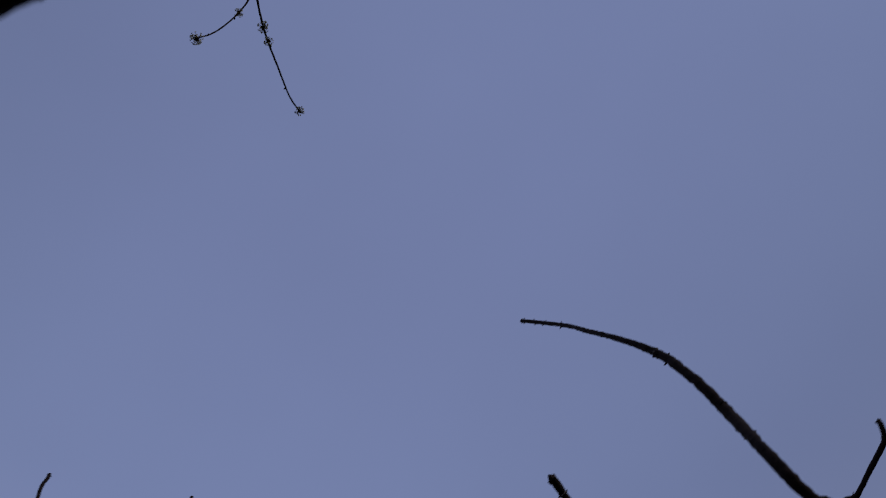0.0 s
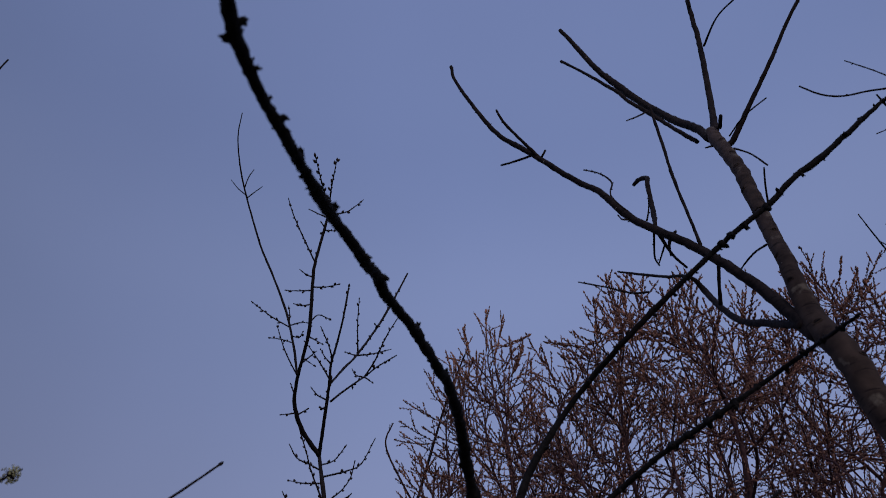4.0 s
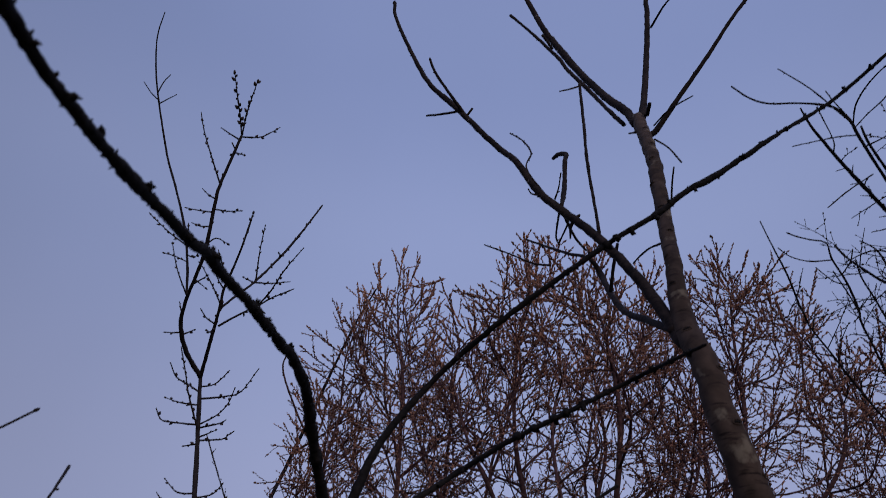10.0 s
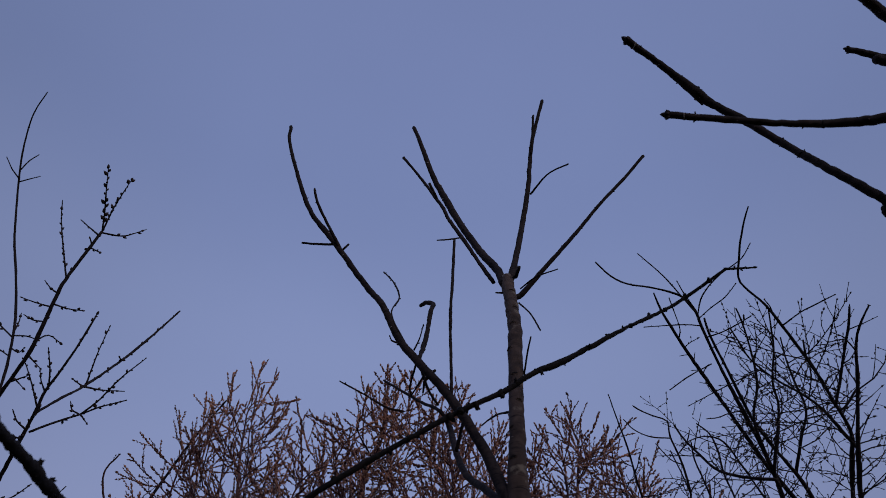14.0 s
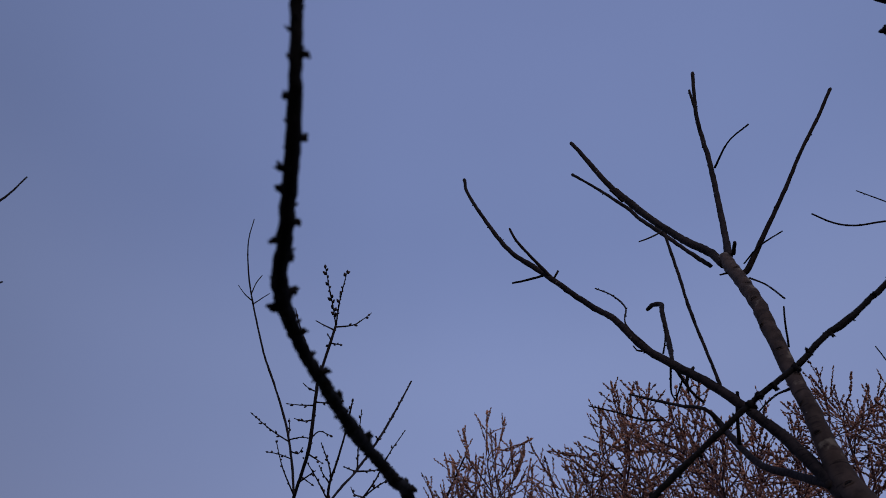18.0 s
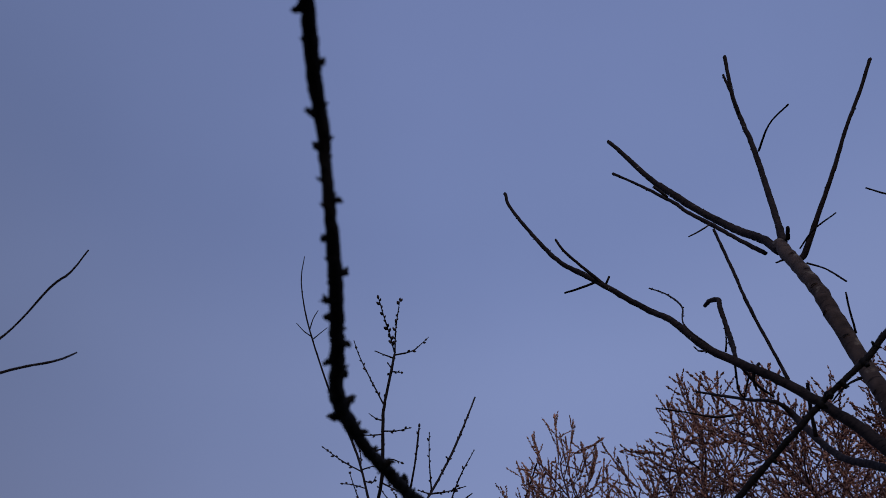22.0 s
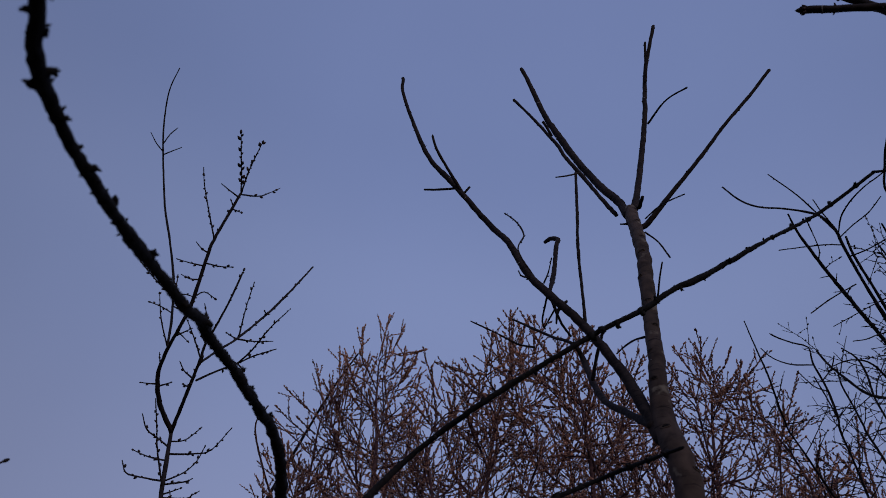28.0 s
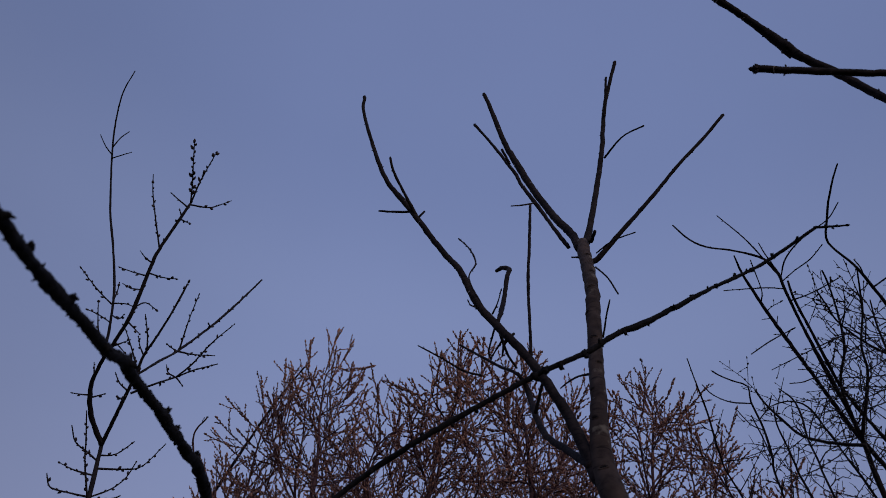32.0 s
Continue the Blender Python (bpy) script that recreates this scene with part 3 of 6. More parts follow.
m4_a, m4_a_rows = limb(m_trunk, "twig", BARK_TWIG, [(0.881, 2.464, 3.762, 0.0036), (0.907, 2.325, 3.698, 0.0034), (0.948, 2.190, 3.611, 0.0029)], step=0.012, sides=6, seed=40)
m_s1, m_s1_rows = limb(m_trunk, "twig", BARK_TWIG, [(0.879, 2.515, 3.885, 0.0088), (0.873, 2.436, 3.868, 0.0073)], step=0.012, sides=6, seed=41)
m_s2, m_s2_rows = limb(m_trunk, "twig", BARK_TWIG, [(0.855, 2.415, 3.624, 0.0039), (0.892, 2.388, 3.546, 0.0034), (0.919, 2.364, 3.442, 0.0033)], step=0.012, sides=6, seed=42)
m_s3, m_s3_rows = limb(m_trunk, "twig", BARK_TWIG, [(0.807, 2.249, 3.114, 0.0036), (0.803, 2.187, 3.154, 0.0029), (0.803, 2.137, 3.186, 0.0028)], step=0.012, sides=6, seed=43)
m_w1, m_w1_rows = limb(m1, "twig", BARK_TWIG, [(0.433, 2.301, 3.188, 0.0036), (0.445, 2.274, 3.216, 0.0029), (0.451, 2.241, 3.249, 0.0022)], step=0.012, sides=6, seed=300)
m_w2, m_w2_rows = limb(m1, "twig", BARK_TWIG, [(0.398, 2.318, 3.223, 0.0044), (0.373, 2.314, 3.222, 0.0038), (0.355, 2.310, 3.224, 0.0032), (0.346, 2.301, 3.231, 0.0026)], step=0.012, sides=6, seed=301)
m_w3, m_w3_rows = limb(m1, "twig", BARK_TWIG, [(0.452, 2.294, 3.156, 0.0075), (0.480, 2.368, 3.144, 0.0065), (0.516, 2.442, 3.134, 0.0055), (0.561, 2.508, 3.132, 0.0045)], step=0.012, sides=6, seed=302)
m_w4, m_w4_rows = limb(m1, "twig", BARK_TWIG, [(0.445, 2.304, 3.131, 0.0045), (0.442, 2.346, 3.114, 0.0040), (0.440, 2.391, 3.092, 0.0035), (0.453, 2.422, 3.088, 0.0030)], step=0.012, sides=6, seed=303)
m_w5, m_w5_rows = limb(m1, "twig", BARK_TWIG, [(0.470, 2.296, 3.072, 0.0040), (0.458, 2.339, 3.064, 0.0033), (0.449, 2.377, 3.061, 0.0026)], step=0.012, sides=6, seed=304)
m_w6, m_w6_rows = limb(m_trunk, "twig", BARK_TWIG, [(0.734, 2.205, 2.916, 0.0040), (0.720, 2.280, 2.958, 0.0035), (0.709, 2.363, 2.992, 0.0029), (0.706, 2.447, 3.027, 0.0024)], step=0.012, sides=6, seed=305)
m_w7, m_w7_rows = limb(m_low, "twig", BARK_TWIG, [(0.482, 2.926, 3.387, 0.0062), (0.408, 2.929, 3.398, 0.0051), (0.301, 2.904, 3.430, 0.0041), (0.199, 2.883, 3.459, 0.0030)], step=0.012, sides=6, seed=306)
for k, (branch, rows) in enumerate(((m1, m1_rows), (m2, m2_rows), (m3, m3_rows), (m4, m4_rows), (m2_thin, m2_thin_rows))):
    knobs(branch, rows, BARK_TWIG, 0.085, 0.0105, 50 + k, 0.35)
for k, (branch, rows) in enumerate(((m1_d, m1_d_rows), (m1_a, m1_a_rows), (m3_a, m3_a_rows), (m_w1, m_w1_rows), (m_w2, m_w2_rows), (m_w4, m_w4_rows), (m_w5, m_w5_rows), (m_w7, m_w7_rows))):
    knobs(branch, rows, BARK_TWIG, 0.045, 0.0085, 65 + k, 0.3)


def eye_scar(branch, rows, u, turn, size):
    """A grown-over branch scar: a raised oval rim of bark round a dark hollow."""
    p, t, r, _ = at(rows, u)
    a = unit(np.cross(t, (0.2, 0.1, 1)))
    o = math.cos(turn) * a + math.sin(turn) * np.cross(t, a)
    side = np.cross(t, o)
    rim, hollow = Soup(), Soup()
    loop = []
    for k in range(13):
        g = 2 * math.pi * k / 12
        across, along = math.cos(g) * size, math.sin(g) * size * 0.5
        sink = r - math.sqrt(max(r * r - across * across, 0.0))
        loop.append((*(p + o * (r - sink) + side * across + t * along), size * 0.17))
    tube(rim, np.array(loop), 6)
    for k in (-0.35, 0.0, 0.35):
        bud(hollow, p + o * r * 0.985 + side * size * (k - 0.32), side, size * 0.7, size * 0.52, np.random.default_rng(int(u * 999)))
    part("scar_rim", rim, BARK_MAIN, branch, "raised bark rim of a healed branch scar")
    part("scar_hollow", hollow, BARK_NEAR, branch, "dark hollow of a healed branch scar")


rng = np.random.default_rng(23)
for k, u in enumerate((0.475, 0.51, 0.545, 0.575, 0.61, 0.645, 0.69, 0.72, 0.755, 0.79, 0.83, 0.87, 0.905, 0.95)):
    eye_scar(m_trunk, m_trunk_rows, u, 3.7 + rng.uniform(-0.9, 0.9), at(m_trunk_rows, u)[2] * rng.uniform(0.34, 0.5))
for k, (branch, rows, gap) in enumerate(((m_trunk, m_trunk_rows, 0.13), (m1, m1_rows, 0.12), (m2, m2_rows, 0.09), (m3, m3_rows, 0.09), (m4, m4_rows, 0.14))):
    scars(branch, rows, gap, 350 + k, 0.3 if k else 0.35, wide=1.0 if k else 0.5)

# ---- knotty fruit tree whose boughs reach over the path ----
near_tree = thing("fruit_tree", (-0.317, 1.882, 0), "old fruit tree with dark bark, cut stubs and knotty spurs", "tree")
n_trunk, n_trunk_rows = limb(near_tree, "trunk", BARK_NEAR, [(-0.317, 1.882, -0.050, 0.0358), (-0.287, 1.882, 0.622, 0.0271), (-0.237, 1.902, 1.244, 0.0231), (-0.213, 1.914, 1.622, 0.0204), (-0.197, 1.957, 1.715, 0.0170), (-0.167, 1.998, 1.820, 0.0135), (-0.125, 2.031, 1.926, 0.0113)], step=0.015, sides=14, lump=0.08, rough=0.13, seed=60)
n1, n1_rows = limb(near_tree, "bough", BARK_NEAR, [(-0.125, 2.031, 1.926, 0.0122), (-0.127, 1.988, 1.949, 0.0118), (-0.130, 1.944, 1.972, 0.0115), (-0.131, 1.900, 1.993, 0.0112), (-0.133, 1.855, 2.013, 0.0109), (-0.135, 1.811, 2.030, 0.0106), (-0.134, 1.765, 2.044, 0.0103), (-0.133, 1.719, 2.055, 0.0100), (-0.128, 1.673, 2.061, 0.0097), (-0.123, 1.625, 2.064, 0.0094), (-0.119, 1.577, 2.063, 0.0092), (-0.116, 1.529, 2.057, 0.0089), (-0.113, 1.481, 2.048, 0.0086), (-0.111, 1.434, 2.041, 0.0084), (-0.113, 1.389, 2.028, 0.0081), (-0.114, 1.342, 2.020, 0.0079), (-0.117, 1.294, 2.010, 0.0077), (-0.120, 1.245, 2.003, 0.0074), (-0.128, 1.197, 1.997, 0.0072), (-0.135, 1.150, 1.991, 0.0070), (-0.132, 1.107, 1.981, 0.0068), (-0.131, 1.067, 1.960, 0.0066), (-0.132, 1.023, 1.948, 0.0064), (-0.136, 0.977, 1.938, 0.0062), (-0.136, 0.930, 1.923, 0.0060), (-0.134, 0.882, 1.908, 0.0058), (-0.132, 0.831, 1.895, 0.0055), (-0.133, 0.781, 1.886, 0.0053), (-0.130, 0.734, 1.880, 0.0051), (-0.122, 0.696, 1.873, 0.0050), (-0.107, 0.662, 1.872, 0.0048), (-0.093, 0.626, 1.875, 0.0047), (-0.079, 0.589, 1.878, 0.0045), (-0.069, 0.554, 1.889, 0.0044), (-0.062, 0.524, 1.909, 0.0043), (-0.054, 0.489, 1.918, 0.0041), (-0.042, 0.451, 1.922, 0.0040), (-0.030, 0.411, 1.926, 0.0039), (-0.019, 0.369, 1.929, 0.0038), (-0.006, 0.327, 1.930, 0.0037), (0.004, 0.287, 1.926, 0.0036), (0.026, 0.253, 1.925, 0.0036), (0.048, 0.219, 1.924, 0.0036), (0.070, 0.184, 1.922, 0.0036)], step=0.005, sides=12, lump=0.07, rough=0.11, seed=61)
n2, n2_rows = limb(near_tree, "bough", BARK_NEAR, [(-0.125, 2.031, 1.926, 0.0135), (-0.089, 2.022, 2.033, 0.0117), (-0.035, 2.023, 2.175, 0.0095), (0.077, 2.011, 2.324, 0.0080), (0.204, 1.905, 2.394, 0.0073), (0.336, 1.818, 2.462, 0.0067), (0.485, 1.744, 2.543, 0.0063), (0.588, 1.709, 2.596, 0.0065), (0.653, 1.683, 2.642, 0.0071), (0.726, 1.667, 2.681, 0.0068), (0.892, 1.647, 2.804, 0.0053), (1.032, 1.636, 2.904, 0.0044), (1.159, 1.549, 2.984, 0.0040)], step=0.012, sides=9, lump=0.06, rough=0.09, seed=62)
n3, n3_rows = limb(near_tree, "bough", BARK_NEAR, [(-0.125, 2.031, 1.926, 0.0094), (-0.093, 1.930, 1.894, 0.0079), (0.020, 1.932, 1.976, 0.0064), (0.130, 1.943, 2.056, 0.0056), (0.237, 1.863, 2.096, 0.0054), (0.367, 1.789, 2.137, 0.0048), (0.485, 1.732, 2.179, 0.0042), (0.529, 1.616, 2.153, 0.0042), (0.562, 1.532, 2.134, 0.0032)], step=0.015, sides=8, lump=0.05, rough=0.07, seed=63)
n4, n4_rows = limb(near_tree, "bough", BARK_NEAR, [(-0.170, 1.989, 1.771, 0.0078), (-0.120, 2.016, 1.788, 0.0069), (-0.007, 2.069, 1.808, 0.0057), (0.162, 2.126, 1.854, 0.0054), (0.267, 2.136, 1.945, 0.0056), (0.389, 2.136, 2.040, 0.0047), (0.504, 2.126, 2.116, 0.0038)], step=0.015, sides=8, lump=0.05, rough=0.07, seed=64)
n5, n5_rows = limb(near_tree, "sucker", BARK_NEAR, [(-0.125, 2.031, 1.926, 0.0083), (-0.114, 2.067, 1.857, 0.0084), (-0.100, 2.112, 1.759, 0.0091), (-0.083, 2.148, 1.672, 0.0098), (-0.033, 2.148, 0.549, 0.0125), (-0.003, 2.148, -0.050, 0.0139)], step=0.02, sides=8, lump=0.06, rough=0.08, seed=68)
n_stub, n_stub_rows = limb(near_tree, "gnarled_stub", STUB, [(-0.165, 1.976, 1.734, 0.0133), (-0.195, 1.944, 1.735, 0.0131), (-0.218, 1.905, 1.754, 0.0119), (-0.201, 1.879, 1.777, 0.0126), (-0.181, 1.869, 1.782, 0.0106)], step=0.008, sides=12, lump=0.26, rough=0.42, seed=65, label="gnarled grey stub")
n_stub2, n_stub2_rows = limb(near_tree, "gnarled_stub", STUB, [(-0.198, 1.888, 1.765, 0.0088), (-0.212, 1.912, 1.747, 0.0099), (-0.197, 1.942, 1.734, 0.0110), (-0.170, 1.977, 1.727, 0.0102)], step=0.008, sides=12, lump=0.26, rough=0.4, seed=69, label="gnarled grey stub")
n_cut, n_cut_rows = limb(near_tree, "cut_limb", CUT_WOOD, [(-0.189, 1.965, 1.726, 0.0119), (-0.123, 1.936, 1.723, 0.0110), (-0.081, 1.914, 1.725, 0.0097)], step=0.008, sides=10, lump=0.2, rough=0.28, seed=66, label="weathered grey cut limb")
n2_tip, n2_tip_rows = limb(n2, "twig", BARK_NEAR, [(1.154, 1.549, 2.983, 0.0040), (1.197, 1.541, 2.988, 0.0032), (1.233, 1.533, 2.992, 0.0024)], step=0.01, sides=6, seed=67)
# where the spurs sit along the bough, the way they point, and how far they stand out
SPURS = [(0.172, (-0.96, -0.09, -0.25), 0.0102), (0.261, (0.29, -0.50, 0.82), 0.0047), (0.327, (0.15, -0.59, 0.80), 0.0126), (0.337, (0.64, -0.36, 0.68), 0.0118), (0.389, (-0.18, -0.68, 0.71), 0.0098), (0.421, (0.46, -0.51, 0.73), 0.0101), (0.489, (-0.03, -0.75, 0.66), 0.0074), (0.493, (0.93, 0.35, 0.10), 0.0037), (0.533, (0.78, 0.61, -0.16), 0.0094), (0.581, (0.76, -0.22, 0.61), 0.0086), (0.631, (0.39, -0.52, 0.76), 0.0094), (0.657, (0.95, 0.28, 0.14), 0.0051), (0.701, (-0.91, -0.07, -0.40), 0.0090), (0.707, (0.91, 0.00, 0.41), 0.0082), (0.725, (0.93, 0.34, 0.14), 0.0068), (0.733, (-0.93, -0.32, -0.18), 0.0062), (0.741, (0.85, 0.53, -0.04), 0.0085), (0.752, (-0.90, -0.43, -0.09), 0.0039), (0.760, (-0.94, -0.03, -0.35), 0.0061), (0.770, (0.94, 0.31, 0.15), 0.0069), (0.782, (-0.91, -0.40, -0.12), 0.0050), (0.794, (0.94, 0.32, 0.14), 0.0071), (0.810, (-0.91, -0.40, -0.13), 0.0023), (0.820, (-0.91, -0.39, -0.16), 0.0077), (0.834, (0.91, 0.38, 0.13), 0.0078), (0.850, (-0.93, -0.30, -0.19), 0.0079), (0.864, (0.96, 0.24, 0.16), 0.0074), (0.874, (0.98, 0.07, 0.17), 0.0044), (0.890, (-0.95, -0.26, -0.18), 0.0048), (0.898, (0.99, 0.04, 0.13), 0.0072), (0.912, (0.45, 0.87, 0.20), 0.0035), (0.930, (0.85, 0.48, 0.20), 0.0063)]
rng0 = np.random.default_rng(17)
total = at(n1_rows, 0)[3]
for u in np.arange(0.05, 0.97, 0.034 / total):
    if min(abs(u - q[0]) for q in SPURS) * total > 0.012 and rng0.random() < 0.6:
        SPURS.append((float(u), tuple(rng0.normal(size=3)), 0.0))
for k, (u, o, out) in enumerate(SPURS):
    p, t, r, _ = at(n1_rows, u)
    o = np.array(o) - t * np.dot(o, t)
    o = unit(o)
    spur(n1, p + o * r * 0.85, o, t, min(max((out - r) * 1.7, 0.008), 0.0135) * (1 if u < 0.72 else 0.72) if out else rng0.uniform(0.0035, 0.0065), 70 + k)
rng = np.random.default_rng(5)
for u in (0.18, 0.23, 0.29, 0.33, 0.37, 0.41, 0.445, 0.47, 0.50, 0.53, 0.545, 0.565, 0.60, 0.625, 0.66, 0.70, 0.74, 0.78, 0.82, 0.86, 0.89, 0.93, 0.97):
    p, t, r, _ = at(n2_rows, u)
    o = unit(np.cross(t, rng.normal(size=3)))
    spur(n2, p + o * r * 0.9, o, t, 0.014 if 0.5 < u < 0.62 else 0.0095, int(u * 1000))
for u in (0.34, 0.4, 0.45, 0.49, 0.54, 0.575, 0.62, 0.645, 0.68, 0.73, 0.79, 0.85, 0.91, 0.96):
    p, t, r, _ = at(n3_rows, u)
    o = unit(np.cross(t, rng.normal(size=3)))
    spur(n3, p + o * r * 0.7, o, t, 0.0125 if 0.5 < u < 0.7 else 0.0095, int(u * 1000) + 7)
knobs(n1, n1_rows, BARK_NEAR, 0.0065, 0.0048, 95, 0.02, name="bark_flake", label="small rough flakes of dark bark")
knobs(n2, n2_rows, BARK_NEAR, 0.05, 0.008, 91)
knobs(n2_tip, n2_tip_rows, BARK_NEAR, 0.02, 0.010, 92)
knobs(n3, n3_rows, BARK_NEAR, 0.08, 0.009, 93)
knobs(n4, n4_rows, BARK_NEAR, 0.10, 0.008, 94)

# ---- second pruned tree, beside the path; only its limb ends hang into view ----
side_tree = thing("pruned_tree", (2.45, 0.95, 0), "bare pruned tree beside the path with blunt cut limb ends", "tree")
c_trunk, c_trunk_rows = limb(side_tree, "trunk", BARK_MAIN, [(2.450, 0.950, -0.050, 0.1200), (2.430, 0.950, 0.700, 0.1000), (2.400, 0.950, 1.600, 0.0850), (2.370, 0.950, 2.450, 0.0700)], step=0.04, sides=16, lump=0.02, rough=0.03, seed=100)
c_a, c_a_rows = limb(side_tree, "limb", BARK_TWIG, [(2.070, 0.817, 2.080, 0.0218), (1.488, 1.222, 2.836, 0.0129), (1.378, 1.220, 2.934, 0.0115), (1.301, 1.232, 3.039, 0.0103), (1.253, 1.269, 3.189, 0.0102), (1.185, 1.284, 3.309, 0.0105), (1.102, 1.290, 3.392, 0.0114), (1.073, 1.286, 3.418, 0.0154), (0.963, 1.255, 3.492, 0.0100), (0.842, 1.214, 3.526, 0.0107)], step=0.012, sides=10, lump=0.03, rough=0.03, seed=101, rings=True)
c_b, c_b_rows = limb(side_tree, "limb", BARK_TWIG, [(2.043, 0.845, 2.114, 0.0187), (1.409, 0.908, 2.801, 0.0135), (1.320, 0.953, 2.861, 0.0123), (1.231, 1.016, 2.902, 0.0111), (1.172, 1.050, 2.919, 0.0098), (1.065, 1.081, 2.929, 0.0078), (0.964, 1.104, 2.943, 0.0071), (0.815, 1.137, 2.967, 0.0082)], step=0.012, sides=10, lump=0.03, rough=0.03, seed=102, rings=True)
c_c, c_c_rows = limb(side_tree, "limb", BARK_TWIG, [(2.164, 0.931, 2.216, 0.0271), (1.864, 0.971, 2.687, 0.0207), (1.486, 0.942, 3.046, 0.0185), (1.405, 0.922, 3.128, 0.0156), (1.338, 0.912, 3.186, 0.0142), (1.273, 0.892, 3.242, 0.0121), (1.107, 0.823, 3.226, 0.0101), (0.980, 0.766, 3.210, 0.0109)], step=0.012, sides=10, lump=0.03, rough=0.03, seed=103, rings=True)
c_d, c_d_rows = limb(side_tree, "limb", BARK_TWIG, [(2.332, 1.007, 2.418, 0.0337), (2.410, 1.306, 4.001, 0.0264), (2.174, 1.353, 4.168, 0.0212), (2.054, 1.374, 4.241, 0.0186), (2.160, 1.375, 4.252, 0.0164), (2.044, 1.379, 4.290, 0.0135), (1.963, 1.388, 4.316, 0.0121)], step=0.012, sides=10, lump=0.03, rough=0.03, seed=104, rings=True)
c_arc, c_arc_rows = limb(side_tree, "limb", BARK_TWIG, [(2.360, 0.950, 2.400, 0.0254), (2.106, 0.716, 2.878, 0.0226), (1.776, 0.528, 3.270, 0.0198), (1.669, 0.507, 3.320, 0.0188), (1.611, 0.495, 3.346, 0.0182), (1.572, 0.484, 3.447, 0.0179), (1.567, 0.484, 3.649, 0.0187), (1.500, 0.471, 3.786, 0.0179), (1.439, 0.479, 3.959, 0.0162), (1.378, 0.535, 4.164, 0.0116), (1.338, 0.616, 4.401, 0.0098), (1.346, 0.694, 4.671, 0.0095), (1.271, 0.841, 4.984, 0.0090)], step=0.012, sides=10, lump=0.03, rough=0.03, seed=105, rings=True)
c_e, c_e_rows = limb(side_tree, "limb", BARK_TWIG, [(2.360, 0.950, 2.400, 0.0101), (2.016, 0.785, 2.918, 0.0081), (1.775, 0.529, 3.291, 0.0068), (1.767, 0.431, 3.310, 0.0068), (1.760, 0.351, 3.325, 0.0071), (1.758, 0.299, 3.335, 0.0075), (1.753, 0.273, 3.340, 0.0075), (1.734, 0.253, 3.347, 0.0075), (1.715, 0.241, 3.352, 0.0068)], step=0.012, sides=10, lump=0.03, rough=0.03, seed=106, rings=True)
c_f, c_f_rows = limb(side_tree, "limb", BARK_TWIG, [(1.989, 0.681, 2.894, 0.0141), (1.861, 0.583, 3.113, 0.0106), (1.736, 0.490, 3.330, 0.0099), (1.697, 0.608, 3.341, 0.0090), (1.679, 0.661, 3.344, 0.0081), (1.657, 0.699, 3.353, 0.0072)], step=0.012, sides=10, lump=0.03, rough=0.03, seed=107, rings=True)


def bud_pairs(branch, rows, gap, size, seed, start, grow=1.0):
    """Opposite pairs of small pointed buds, each pair turned against the one before, farther apart down the limb."""
    rng = np.random.default_rng(seed)
    total, s = at(rows, 0)[3], Soup()
    x, turn = total - gap * 0.6, rng.uniform(0, 3)
    while x > start * total:
        p, t, r, _ = at(rows, x / total)
        a = unit(np.cross(t, (0.2, 0.1, 1)))
        o = math.cos(turn) * a + math.sin(turn) * np.cross(t, a)
        for side in (o, -o):
            if rng.random() < 0.85:
                bud(s, p + side * r * 0.75, unit(side + t * 0.55), size * rng.uniform(0.8, 1.25), size * 0.6, rng)
        turn += math.pi / 2 + rng.normal() * 0.3
        gap *= grow
        x -= gap * rng.uniform(0.75, 1.3)
    return part("bud", s, BUD_DARK, branch, "small dark paired buds", "stuff")


def growth_ring(branch, rows, u, pale=True):
    """A node: a pale ring of old scale scars, broken on one side, on a slight swelling."""
    p, t, r, _ = at(rows, u)
    a = unit(np.cross(t, (0.2, 0.1, 1)))
    b = np.cross(t, a)
    s = Soup()
    first = u * 37.0
    loop = [(*(p + (math.cos(first + g) * a + math.sin(first + g) * b) * r * 0.97 + t * r * 0.25 * math.sin(2 * g)), r * 0.16) for g in np.linspace(0, 4.6, 14)]
    tube(s, np.array(loop), 6)
    part("scar_ring", s, SCAR if pale else BARK_NEAR, branch, "pale ring of scale scars" if pale else "dark ring of scale scars")


def end_buds(branch, rows, size, seed, count=5):
    """A blunt cluster of dark buds round the end of a limb."""
    rng = np.random.default_rng(seed)
    p, t, r, _ = at(rows, 1.0)
    a = unit(np.cross(t, (0.2, 0.1, 1)))
    s = Soup()
    bud(s, p - t * r * 0.6, t, size * 1.25, size * 0.95, rng)
    for k in range(count):
        g = 2 * math.pi * k / count + rng.uniform(-0.3, 0.3)
        o = math.cos(g) * a + math.sin(g) * np.cross(t, a)
        bud(s, p - t * r * rng.uniform(0.6, 1.8) + o * r * 0.5, unit(t + o * rng.uniform(0.5, 0.9)), size * rng.uniform(0.8, 1.05), size * 0.6, rng)
    part("end_bud", s, BUD_DARK, branch, "blunt cluster of dark end buds", "stuff")


